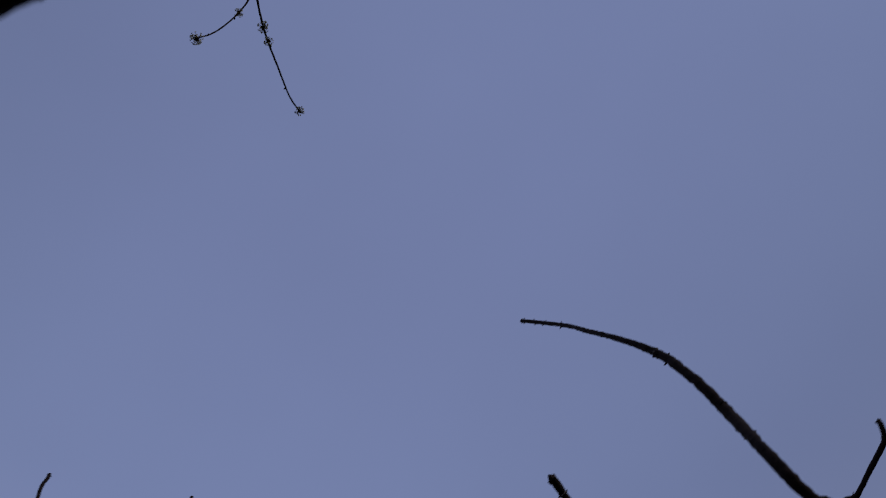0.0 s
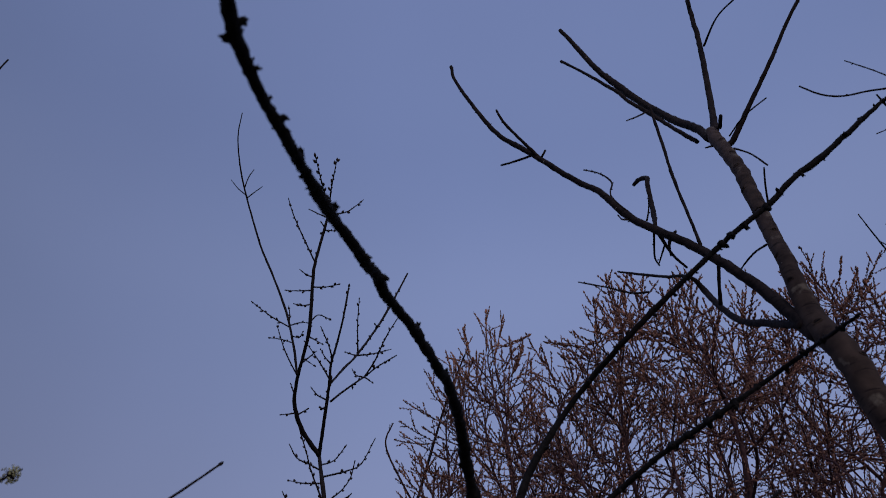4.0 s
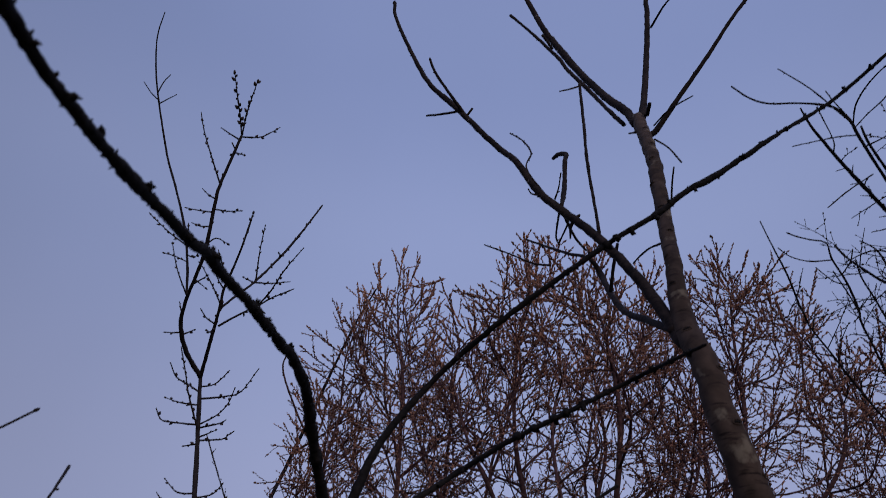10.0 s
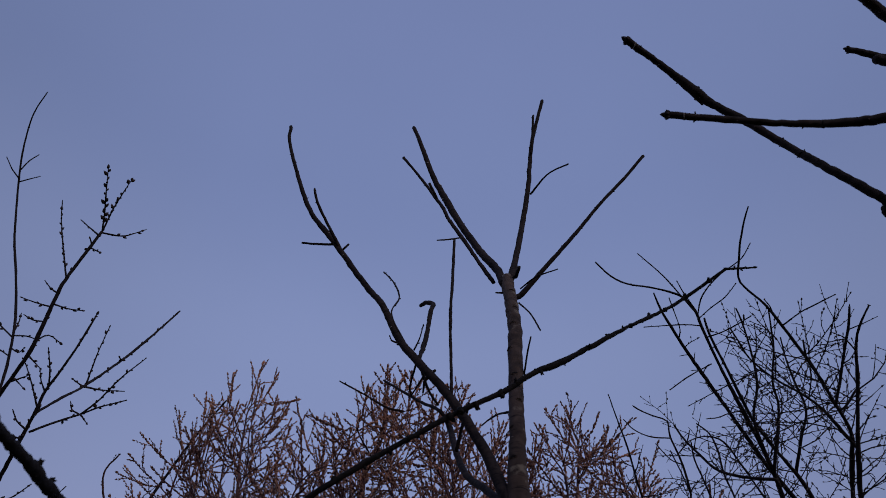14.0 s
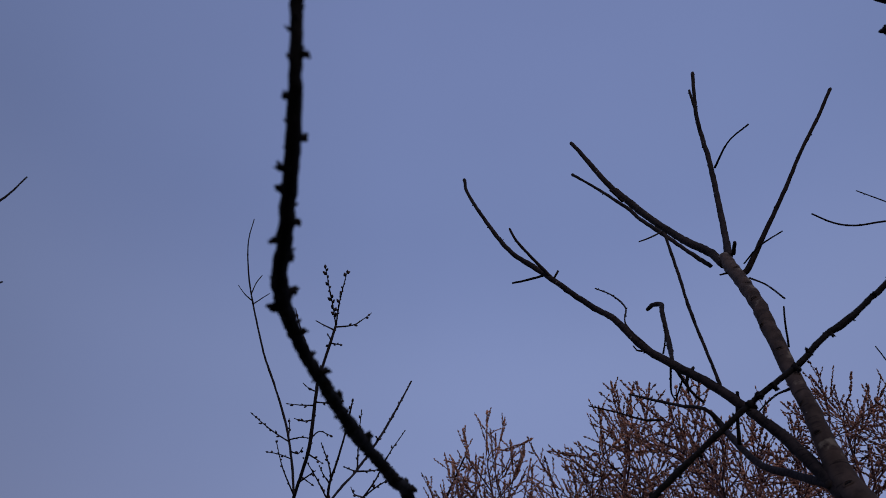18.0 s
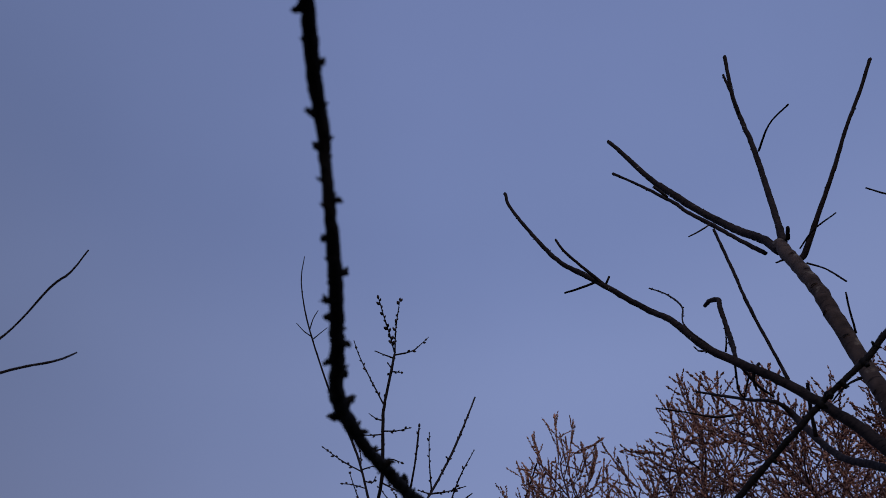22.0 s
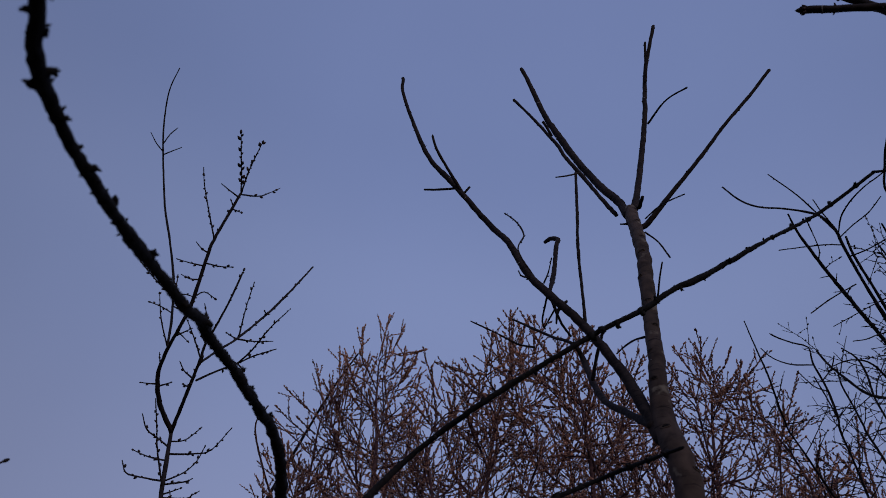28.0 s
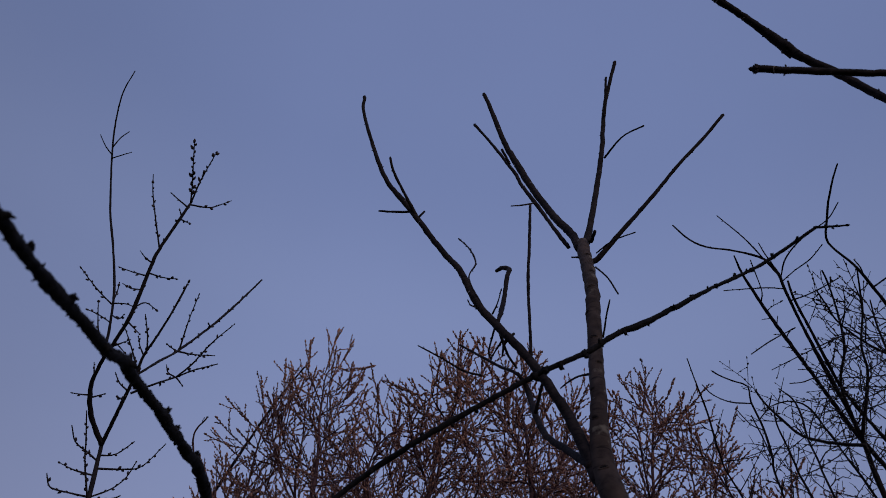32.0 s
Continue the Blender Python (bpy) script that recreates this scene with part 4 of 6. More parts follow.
def knot(branch, rows, u, seed):
    """A swollen node crowded with stubby buds and pale scars."""
    rng = np.random.default_rng(seed)
    p, t, r, _ = at(rows, u)
    a = unit(np.cross(t, (0.2, 0.1, 1)))
    dark, pale = Soup(), Soup()
    for k in range(9):
        g = rng.uniform(0, 2 * math.pi)
        o = math.cos(g) * a + math.sin(g) * np.cross(t, a)
        bud(dark if k % 3 else pale, p + t * r * rng.uniform(-1.6, 1.6) + o * r * 0.62, unit(o + t * rng.uniform(0.2, 1.2)), r * rng.uniform(0.5, 0.95), r * rng.uniform(0.6, 0.9), rng)
    part("knot", dark, BARK_NEAR, branch, "dark swollen knot with stubby buds", "stuff")
    part("knot_scar", pale, SCAR, branch, "pale scars on a knot", "stuff")


for k, (branch, rows, gap, size, start) in enumerate(((c_a, c_a_rows, 0.085, 0.0075, 0.3), (c_b, c_b_rows, 0.11, 0.007, 0.3), (c_c, c_c_rows, 0.10, 0.009, 0.3), (c_arc, c_arc_rows, 0.042, 0.0125, 0.25), (c_d, c_d_rows, 0.10, 0.010, 0.5), (c_e, c_e_rows, 0.09, 0.008, 0.3), (c_f, c_f_rows, 0.09, 0.008, 0.3))):
    bud_pairs(branch, rows, gap, size, 110 + k, start, 1.13 if branch is c_arc else 1.0)
    end_buds(branch, rows, max(at(rows, 1.0)[2] * 1.55, 0.010), 120 + k)
for branch, rows, u, pale in ((c_a, c_a_rows, 0.985, True), (c_a, c_a_rows, 0.94, True), (c_a, c_a_rows, 0.70, False), (c_b, c_b_rows, 0.975, True), (c_b, c_b_rows, 0.80, False), (c_c, c_c_rows, 0.97, True), (c_c, c_c_rows, 0.9, True), (c_arc, c_arc_rows, 0.76, True), (c_arc, c_arc_rows, 0.55, False)):
    growth_ring(branch, rows, u, pale)
knot(c_a, c_a_rows, 0.868, 131)
knot(c_c, c_c_rows, 0.84, 132)
knot(c_arc, c_arc_rows, 0.655, 133)

# ---- early-flowering shrub: thin opposite twigs, yellow-green flower heads ----
shrub = thing("flowering_shrub", (-1.45, 0.9, 0), "tall shrub with thin dark twigs and small yellow-green flower heads", "shrub")
f_stem, f_stem_rows = limb(shrub, "stem", BARK_SAP, [(-1.450, 0.900, -0.050, 0.0255), (-1.450, 0.880, 0.800, 0.0221), (-1.500, 0.700, 1.700, 0.0187), (-1.550, 0.300, 2.900, 0.0136), (-1.200, -0.100, 3.900, 0.0085)], step=0.03, seed=120)
f_a, f_a_rows = limb(shrub, "branch", BARK_SAP, [(-1.207, 0.595, 0.481, 0.0075), (-0.945, 1.001, 1.138, 0.0044), (-0.434, 1.271, 1.555, 0.0027), (-0.369, 1.232, 1.536, 0.0022), (-0.366, 1.264, 1.590, 0.0020), (-0.360, 1.285, 1.625, 0.0018), (-0.383, 1.358, 1.703, 0.0020), (-0.419, 1.450, 1.803, 0.0019), (-0.442, 1.512, 1.880, 0.0024)], step=0.015, sides=6, seed=121)
f_d, f_d_rows = limb(shrub, "branch", BARK_SAP, [(-1.251, 0.623, 0.862, 0.0068), (-0.884, 0.959, 1.431, 0.0034), (-0.612, 1.324, 1.745, 0.0028), (-0.567, 1.326, 1.777, 0.0025), (-0.525, 1.340, 1.816, 0.0023), (-0.487, 1.365, 1.864, 0.0021), (-0.449, 1.388, 1.912, 0.0018)], step=0.015, sides=6, seed=122)
f_e, f_e_rows = limb(shrub, "branch", BARK_SAP, [(-1.146, 0.723, 1.351, 0.0059), (-0.686, 0.390, 2.509, 0.0025), (-0.604, 0.366, 2.594, 0.0024), (-0.558, 0.361, 2.640, 0.0022), (-0.498, 0.371, 2.690, 0.0020), (-0.479, 0.392, 2.813, 0.0019), (-0.451, 0.430, 2.928, 0.0014)], step=0.015, sides=6, seed=123)
f_e2, f_e2_rows = limb(shrub, "branch", BARK_SAP, [(-1.209, 0.707, 1.535, 0.0050), (-0.649, 0.170, 2.615, 0.0021), (-0.577, 0.239, 2.670, 0.0016), (-0.549, 0.264, 2.688, 0.0016), (-0.537, 0.289, 2.695, 0.0014), (-0.525, 0.306, 2.702, 0.0013)], step=0.015, sides=6, seed=124)
f_g, f_g_rows = limb(shrub, "branch", BARK_SAP, [(-1.087, -0.081, 3.626, 0.0056), (-0.717, -0.023, 3.950, 0.0044), (-0.345, 0.111, 3.898, 0.0037), (-0.287, 0.188, 3.869, 0.0033), (-0.216, 0.257, 3.838, 0.0029), (-0.142, 0.313, 3.811, 0.0026), (-0.066, 0.368, 3.783, 0.0023), (-0.019, 0.388, 3.769, 0.0023)], step=0.015, sides=6, seed=125)
f_i, f_i_rows = limb(shrub, "branch", BARK_SAP, [(-1.013, 0.588, 1.254, 0.0068), (-1.738, 1.264, 2.628, 0.0053), (-1.624, 1.312, 2.762, 0.0046), (-1.482, 1.320, 2.929, 0.0038), (-1.381, 1.291, 3.050, 0.0034), (-1.343, 1.294, 3.105, 0.0031), (-1.309, 1.283, 3.181, 0.0023)], step=0.015, sides=6, seed=126)
f_j, f_j_rows = limb(shrub, "branch", BARK_SAP, [(-0.928, 0.562, 1.054, 0.0065), (-1.655, 1.229, 2.569, 0.0051), (-1.545, 1.276, 2.696, 0.0044), (-1.420, 1.345, 2.801, 0.0036), (-1.340, 1.393, 2.854, 0.0033), (-1.380, 1.469, 2.962, 0.0023)], step=0.015, sides=6, seed=127)
f_k, f_k_rows = limb(shrub, "branch", BARK_SAP, [(-1.194, 0.625, 0.943, 0.0059), (-0.679, 1.186, 1.785, 0.0015), (-0.653, 1.201, 1.805, 0.0015), (-0.631, 1.209, 1.828, 0.0013)], step=0.015, sides=6, seed=128)
f_b, f_b_rows = limb(f_a, "twig", BARK_SAP, [(-0.369, 1.232, 1.536, 0.0019), (-0.312, 1.220, 1.528, 0.0015), (-0.262, 1.204, 1.522, 0.0014), (-0.207, 1.185, 1.528, 0.0012), (-0.149, 1.161, 1.542, 0.0011), (-0.098, 1.135, 1.556, 0.0010)], step=0.015, sides=6, seed=130)
f_c, f_c_rows = limb(f_a, "twig", BARK_SAP, [(-0.372, 1.234, 1.546, 0.0019), (-0.337, 1.244, 1.522, 0.0017), (-0.308, 1.250, 1.503, 0.0015), (-0.296, 1.253, 1.491, 0.0013)], step=0.015, sides=6, seed=131)
f_h, f_h_rows = limb(f_g, "twig", BARK_SAP, [(-0.316, 0.150, 3.883, 0.0031), (-0.298, 0.200, 3.825, 0.0027), (-0.292, 0.258, 3.749, 0.0023), (-0.291, 0.312, 3.636, 0.0019), (-0.302, 0.342, 3.554, 0.0019)], step=0.015, sides=6, seed=132)
FLOWERS = [(f_a, (-0.366, 1.265, 1.592), 0.0100), (f_c, (-0.337, 1.244, 1.522), 0.0088), (f_g, (-0.231, 0.244, 3.845), 0.0157), (f_g, (-0.198, 0.270, 3.830), 0.0125), (f_g, (-0.019, 0.388, 3.769), 0.0126), (f_h, (-0.302, 0.342, 3.554), 0.0148), (f_h, (-0.293, 0.243, 3.772), 0.0113), (f_d, (-0.567, 1.326, 1.777), 0.0108), (f_k, (-0.631, 1.209, 1.828), 0.0111)]
def flower_head(branch, p, size, seed):
    """A ball of short stalks, each with a tiny four-lobed floret, over dark bracts."""
    rng = np.random.default_rng(seed)
    s, g = Soup(), Soup()
    p = np.array(p)
    for k in range(46):
        way = unit(rng.normal(size=3))
        end = p + way * size * rng.uniform(0.85, 1.15)
        tube(g, np.array([[*p, size * 0.035], [*end, size * 0.025]]), 3)
        a = unit(np.cross(way, rng.normal(size=3)))
        b = np.cross(way, a)
        for q in range(4):
            o = math.cos(q * 1.571) * a + math.sin(q * 1.571) * b
            bud(s, end, unit(o + 0.35 * way), size * 0.20, size * 0.15, rng)
    for k in range(9):
        bud(g, p, unit(rng.normal(size=3)), size * 0.6, size * 0.45, rng)
    part("flower_head", g, BUD_DARK, branch)
    part("floret", s, PETAL, shrub, "yellow-green florets", "stuff")


for k, (branch, p, size) in enumerate(FLOWERS):
    flower_head(branch, p, size, 140 + k)
for k, (branch, rows) in enumerate(((f_a, f_a_rows), (f_b, f_b_rows), (f_d, f_d_rows), (f_e, f_e_rows), (f_g, f_g_rows), (f_h, f_h_rows))):
    knobs(branch, rows, BARK_SAP, 0.11, 0.008, 150 + k, 0.2)

# ---- slender young tree with budded twigs ----
sapling = thing("young_tree", (-0.814, 3.187, 0), "slender young tree with thin upright twigs covered in dark buds", "tree")
s_stem, s_stem_rows = limb(sapling, "stem", BARK_SAP, [(-0.814, 3.187, -0.050, 0.0166), (-0.804, 3.177, 0.796, 0.0138), (-0.794, 3.127, 1.832, 0.0111), (-0.813, 3.134, 1.980, 0.0099), (-0.855, 3.146, 2.188, 0.0097), (-0.885, 3.159, 2.366, 0.0094), (-0.956, 3.213, 2.623, 0.0095), (-1.053, 3.265, 2.990, 0.0084)], step=0.03, sides=8, seed=160)
s_l, s_l_rows = limb(sapling, "branch", BARK_SAP, [(-1.051, 3.260, 2.991, 0.0102), (-1.087, 3.127, 3.039, 0.0094), (-1.087, 3.000, 3.098, 0.0087), (-1.039, 2.885, 3.157, 0.0081), (-0.947, 2.726, 3.261, 0.0075), (-0.899, 2.586, 3.402, 0.0064), (-0.878, 2.535, 3.470, 0.0059), (-0.829, 2.466, 3.587, 0.0055), (-0.805, 2.435, 3.653, 0.0050)], step=0.02, sides=6, seed=161)
s_r, s_r_rows = limb(sapling, "branch", BARK_SAP, [(-1.053, 3.264, 2.992, 0.0090), (-0.982, 3.099, 3.081, 0.0078), (-0.928, 2.973, 3.170, 0.0067), (-0.907, 2.912, 3.222, 0.0055), (-0.878, 2.869, 3.262, 0.0047), (-0.828, 2.791, 3.350, 0.0040), (-0.786, 2.712, 3.465, 0.0032)], step=0.02, sides=6, seed=162)
s_thin, s_thin_rows = limb(s_l, "twig", BARK_SAP, [(-1.031, 2.858, 3.151, 0.0053), (-1.056, 2.830, 3.285, 0.0051), (-1.095, 2.776, 3.445, 0.0047), (-1.157, 2.697, 3.613, 0.0044), (-1.201, 2.631, 3.722, 0.0042), (-1.243, 2.492, 3.899, 0.0038), (-1.253, 2.382, 4.008, 0.0033), (-1.235, 2.268, 4.098, 0.0028), (-1.188, 2.182, 4.153, 0.0021)], step=0.02, sides=6, seed=163)
s_r1, s_r1_rows = limb(s_r, "twig", BARK_SAP, [(-0.929, 2.976, 3.161, 0.0055), (-0.909, 3.088, 3.326, 0.0059), (-0.884, 3.163, 3.442, 0.0057), (-0.828, 3.292, 3.710, 0.0057), (-0.780, 3.367, 3.924, 0.0055), (-0.716, 3.435, 4.187, 0.0043)], step=0.02, sides=6, seed=172)
s_r2, s_r2_rows = limb(s_r, "twig", BARK_SAP, [(-0.945, 3.049, 3.123, 0.0049), (-0.871, 3.059, 3.192, 0.0046), (-0.805, 3.069, 3.245, 0.0042), (-0.745, 3.074, 3.297, 0.0038), (-0.662, 3.087, 3.355, 0.0031)], step=0.02, sides=6, seed=173)
sprigs = []
sprigs.append(limb(s_l, "twig", BARK_SAP, [(-0.805, 2.435, 3.653, 0.0039), (-0.803, 2.365, 3.692, 0.0032), (-0.804, 2.296, 3.729, 0.0025), (-0.805, 2.220, 3.774, 0.0019)], step=0.015, sides=5, seed=400))
sprigs.append(limb(s_l, "twig", BARK_SAP, [(-0.805, 2.435, 3.653, 0.0039), (-0.777, 2.360, 3.719, 0.0029), (-0.732, 2.275, 3.793, 0.0019)], step=0.015, sides=5, seed=401))
sprigs.append(limb(s_l, "twig", BARK_SAP, [(-0.807, 2.437, 3.648, 0.0039), (-0.737, 2.447, 3.657, 0.0032), (-0.697, 2.445, 3.680, 0.0025), (-0.655, 2.437, 3.709, 0.0019)], step=0.015, sides=5, seed=402))
sprigs.append(limb(s_l, "twig", BARK_SAP, [(-0.811, 2.443, 3.635, 0.0039), (-0.841, 2.419, 3.641, 0.0029), (-0.880, 2.391, 3.652, 0.0019)], step=0.015, sides=5, seed=403))
sprigs.append(limb(s_l, "twig", BARK_SAP, [(-0.831, 2.468, 3.583, 0.0038), (-0.858, 2.495, 3.599, 0.0019)], step=0.015, sides=5, seed=404))
sprigs.append(limb(s_l, "twig", BARK_SAP, [(-0.829, 2.466, 3.587, 0.0038), (-0.771, 2.431, 3.536, 0.0019)], step=0.015, sides=5, seed=405))
sprigs.append(limb(s_l, "twig", BARK_SAP, [(-0.825, 2.460, 3.597, 0.0038), (-0.836, 2.444, 3.613, 0.0019)], step=0.015, sides=5, seed=406))
sprigs.append(limb(s_l, "twig", BARK_SAP, [(-0.878, 2.535, 3.470, 0.0038), (-0.917, 2.469, 3.560, 0.0031), (-0.952, 2.406, 3.647, 0.0025), (-0.969, 2.363, 3.713, 0.0018)], step=0.015, sides=5, seed=407))
sprigs.append(limb(s_l, "twig", BARK_SAP, [(-0.893, 2.568, 3.423, 0.0038), (-0.915, 2.549, 3.423, 0.0028), (-0.938, 2.520, 3.434, 0.0018)], step=0.015, sides=5, seed=408))
sprigs.append(limb(s_l, "twig", BARK_SAP, [(-0.905, 2.604, 3.382, 0.0038), (-0.971, 2.613, 3.399, 0.0028), (-1.038, 2.619, 3.420, 0.0018)], step=0.015, sides=5, seed=409))
sprigs.append(limb(s_l, "twig", BARK_SAP, [(-0.902, 2.595, 3.392, 0.0038), (-0.833, 2.577, 3.364, 0.0028), (-0.767, 2.551, 3.344, 0.0018)], step=0.015, sides=5, seed=410))
sprigs.append(limb(s_l, "twig", BARK_SAP, [(-0.917, 2.643, 3.340, 0.0038), (-0.960, 2.646, 3.342, 0.0028), (-0.997, 2.637, 3.354, 0.0018)], step=0.015, sides=5, seed=411))
sprigs.append(limb(s_l, "twig", BARK_SAP, [(-0.933, 2.694, 3.289, 0.0037), (-0.902, 2.695, 3.322, 0.0028), (-0.865, 2.732, 3.322, 0.0018)], step=0.015, sides=5, seed=412))
sprigs.append(limb(s_l, "twig", BARK_SAP, [(-0.953, 2.739, 3.251, 0.0037), (-0.891, 2.742, 3.205, 0.0018)], step=0.015, sides=5, seed=413))
sprigs.append(limb(s_l, "twig", BARK_SAP, [(-0.997, 2.814, 3.199, 0.0038), (-0.967, 2.860, 3.192, 0.0018)], step=0.015, sides=5, seed=414))
sprigs.append(limb(s_l, "twig", BARK_SAP, [(-1.010, 2.835, 3.187, 0.0038), (-0.917, 2.755, 3.176, 0.0018)], step=0.015, sides=5, seed=415))
sprigs.append(limb(s_l, "twig", BARK_SAP, [(-1.039, 2.885, 3.157, 0.0038), (-1.076, 2.803, 3.236, 0.0028), (-1.092, 2.726, 3.309, 0.0018)], step=0.015, sides=5, seed=416))
sprigs.append(limb(s_l, "twig", BARK_SAP, [(-1.073, 2.954, 3.120, 0.0038), (-1.106, 2.968, 3.186, 0.0018)], step=0.015, sides=5, seed=417))
sprigs.append(limb(s_thin, "twig", BARK_SAP, [(-1.245, 2.482, 3.910, 0.0033), (-1.198, 2.456, 3.909, 0.0026), (-1.147, 2.429, 3.908, 0.0019)], step=0.015, sides=5, seed=418))
sprigs.append(limb(s_thin, "twig", BARK_SAP, [(-1.250, 2.449, 3.945, 0.0033), (-1.227, 2.424, 3.987, 0.0026), (-1.199, 2.408, 4.019, 0.0019)], step=0.015, sides=5, seed=419))
sprigs.append(limb(s_thin, "twig", BARK_SAP, [(-1.247, 2.472, 3.921, 0.0033), (-1.266, 2.430, 3.921, 0.0026), (-1.282, 2.377, 3.930, 0.0019)], step=0.015, sides=5, seed=420))
sprigs.append(limb(s_thin, "twig", BARK_SAP, [(-1.075, 2.804, 3.369, 0.0031), (-1.134, 2.776, 3.401, 0.0027), (-1.188, 2.744, 3.436, 0.0022), (-1.237, 2.711, 3.472, 0.0018)], step=0.015, sides=5, seed=421))
sprigs.append(limb(s_thin, "twig", BARK_SAP, [(-1.080, 2.797, 3.390, 0.0031), (-1.081, 2.793, 3.432, 0.0025), (-1.090, 2.785, 3.480, 0.0018)], step=0.015, sides=5, seed=422))
sprigs.append(limb(s_thin, "twig", BARK_SAP, [(-1.077, 2.801, 3.376, 0.0031), (-1.020, 2.782, 3.369, 0.0025), (-0.967, 2.774, 3.352, 0.0018)], step=0.015, sides=5, seed=423))
sprigs.append(limb(s_thin, "twig", BARK_SAP, [(-1.059, 2.826, 3.297, 0.0031), (-1.121, 2.823, 3.326, 0.0024), (-1.180, 2.828, 3.347, 0.0018)], step=0.015, sides=5, seed=424))
sprigs.append(limb(s_thin, "twig", BARK_SAP, [(-1.066, 2.817, 3.329, 0.0031), (-1.022, 2.800, 3.301, 0.0024), (-0.992, 2.762, 3.295, 0.0018)], step=0.015, sides=5, seed=425))
sprigs.append(limb(s_r, "twig", BARK_SAP, [(-0.896, 2.893, 3.238, 0.0039), (-0.905, 2.843, 3.285, 0.0029), (-0.925, 2.789, 3.337, 0.0019)], step=0.015, sides=5, seed=426))
sprigs.append(limb(s_r, "twig", BARK_SAP, [(-0.907, 2.912, 3.222, 0.0039), (-0.939, 2.910, 3.265, 0.0029), (-0.961, 2.911, 3.305, 0.0019)], step=0.015, sides=5, seed=427))
sprigs.append(limb(s_r, "twig", BARK_SAP, [(-0.924, 2.962, 3.178, 0.0039), (-0.957, 2.892, 3.233, 0.0032), (-0.986, 2.837, 3.273, 0.0025), (-0.997, 2.814, 3.283, 0.0019)], step=0.015, sides=5, seed=428))
sprigs.append(limb(s_r, "twig", BARK_SAP, [(-0.954, 3.035, 3.124, 0.0039), (-0.999, 3.030, 3.152, 0.0029), (-1.030, 3.014, 3.190, 0.0019)], step=0.015, sides=5, seed=429))
sprigs.append(limb(s_r, "twig", BARK_SAP, [(-0.969, 3.069, 3.100, 0.0039), (-0.972, 3.012, 3.076, 0.0019)], step=0.015, sides=5, seed=430))
sprigs.append(limb(s_r, "twig", BARK_SAP, [(-0.935, 2.990, 3.157, 0.0039), (-0.917, 2.970, 3.173, 0.0029), (-0.917, 2.950, 3.192, 0.0019)], step=0.015, sides=5, seed=431))
sprigs.append(limb(s_r1, "twig", BARK_SAP, [(-0.881, 3.172, 3.459, 0.0044), (-0.866, 3.089, 3.577, 0.0032), (-0.845, 3.021, 3.681, 0.0021)], step=0.015, sides=5, seed=432))
sprigs.append(limb(s_r1, "twig", BARK_SAP, [(-0.884, 3.163, 3.442, 0.0043), (-0.803, 3.147, 3.427, 0.0032), (-0.698, 3.120, 3.419, 0.0021)], step=0.015, sides=5, seed=433))
sprigs.append(limb(s_r1, "twig", BARK_SAP, [(-0.884, 3.163, 3.442, 0.0043), (-0.914, 3.170, 3.460, 0.0032), (-0.942, 3.176, 3.479, 0.0021)], step=0.015, sides=5, seed=434))
sprigs.append(limb(s_r1, "twig", BARK_SAP, [(-0.830, 3.287, 3.699, 0.0047), (-0.823, 3.217, 3.670, 0.0023)], step=0.015, sides=5, seed=435))
sprigs.append(limb(s_r2, "twig", BARK_SAP, [(-0.805, 3.069, 3.245, 0.0041), (-0.745, 3.019, 3.286, 0.0034), (-0.670, 2.936, 3.354, 0.0027), (-0.591, 2.867, 3.410, 0.0020)], step=0.015, sides=5, seed=436))
sprigs.append(limb(s_r2, "twig", BARK_SAP, [(-0.807, 3.069, 3.243, 0.0041), (-0.851, 3.086, 3.273, 0.0030), (-0.873, 3.088, 3.313, 0.0020)], step=0.015, sides=5, seed=437))
sprigs.append(limb(s_r2, "twig", BARK_SAP, [(-0.805, 3.069, 3.245, 0.0041), (-0.766, 3.062, 3.208, 0.0020)], step=0.015, sides=5, seed=438))
sprigs.append(limb(s_r2, "twig", BARK_SAP, [(-0.854, 3.061, 3.206, 0.0040), (-0.866, 3.102, 3.210, 0.0019)], step=0.015, sides=5, seed=439))
sprigs.append(limb(s_stem, "twig", BARK_SAP, [(-1.032, 3.254, 2.912, 0.0044), (-1.079, 3.212, 2.930, 0.0036), (-1.120, 3.175, 2.943, 0.0029), (-1.140, 3.121, 2.983, 0.0021)], step=0.015, sides=5, seed=440))
sprigs.append(limb(s_stem, "twig", BARK_SAP, [(-1.040, 3.259, 2.943, 0.0044), (-0.977, 3.256, 2.956, 0.0033), (-0.914, 3.226, 3.009, 0.0022)], step=0.015, sides=5, seed=441))
sprigs.append(limb(s_stem, "twig", BARK_SAP, [(-1.015, 3.246, 2.847, 0.0044), (-1.107, 3.264, 2.866, 0.0032), (-1.183, 3.278, 2.894, 0.0021)], step=0.015, sides=5, seed=442))
sprigs.append(limb(s_stem, "twig", BARK_SAP, [(-1.023, 3.250, 2.880, 0.0044), (-0.920, 3.240, 2.888, 0.0036), (-0.842, 3.223, 2.904, 0.0029), (-0.764, 3.162, 2.986, 0.0021)], step=0.015, sides=5, seed=443))
sprigs.append(limb(s_stem, "twig", BARK_SAP, [(-0.990, 3.233, 2.752, 0.0043), (-0.918, 3.223, 2.794, 0.0035), (-0.877, 3.208, 2.842, 0.0028), (-0.856, 3.184, 2.899, 0.0021)], step=0.015, sides=5, seed=444))
sprigs.append(limb(s_stem, "twig", BARK_SAP, [(-0.986, 3.231, 2.737, 0.0042), (-0.888, 3.197, 2.744, 0.0032), (-0.851, 3.162, 2.745, 0.0021)], step=0.015, sides=5, seed=445))
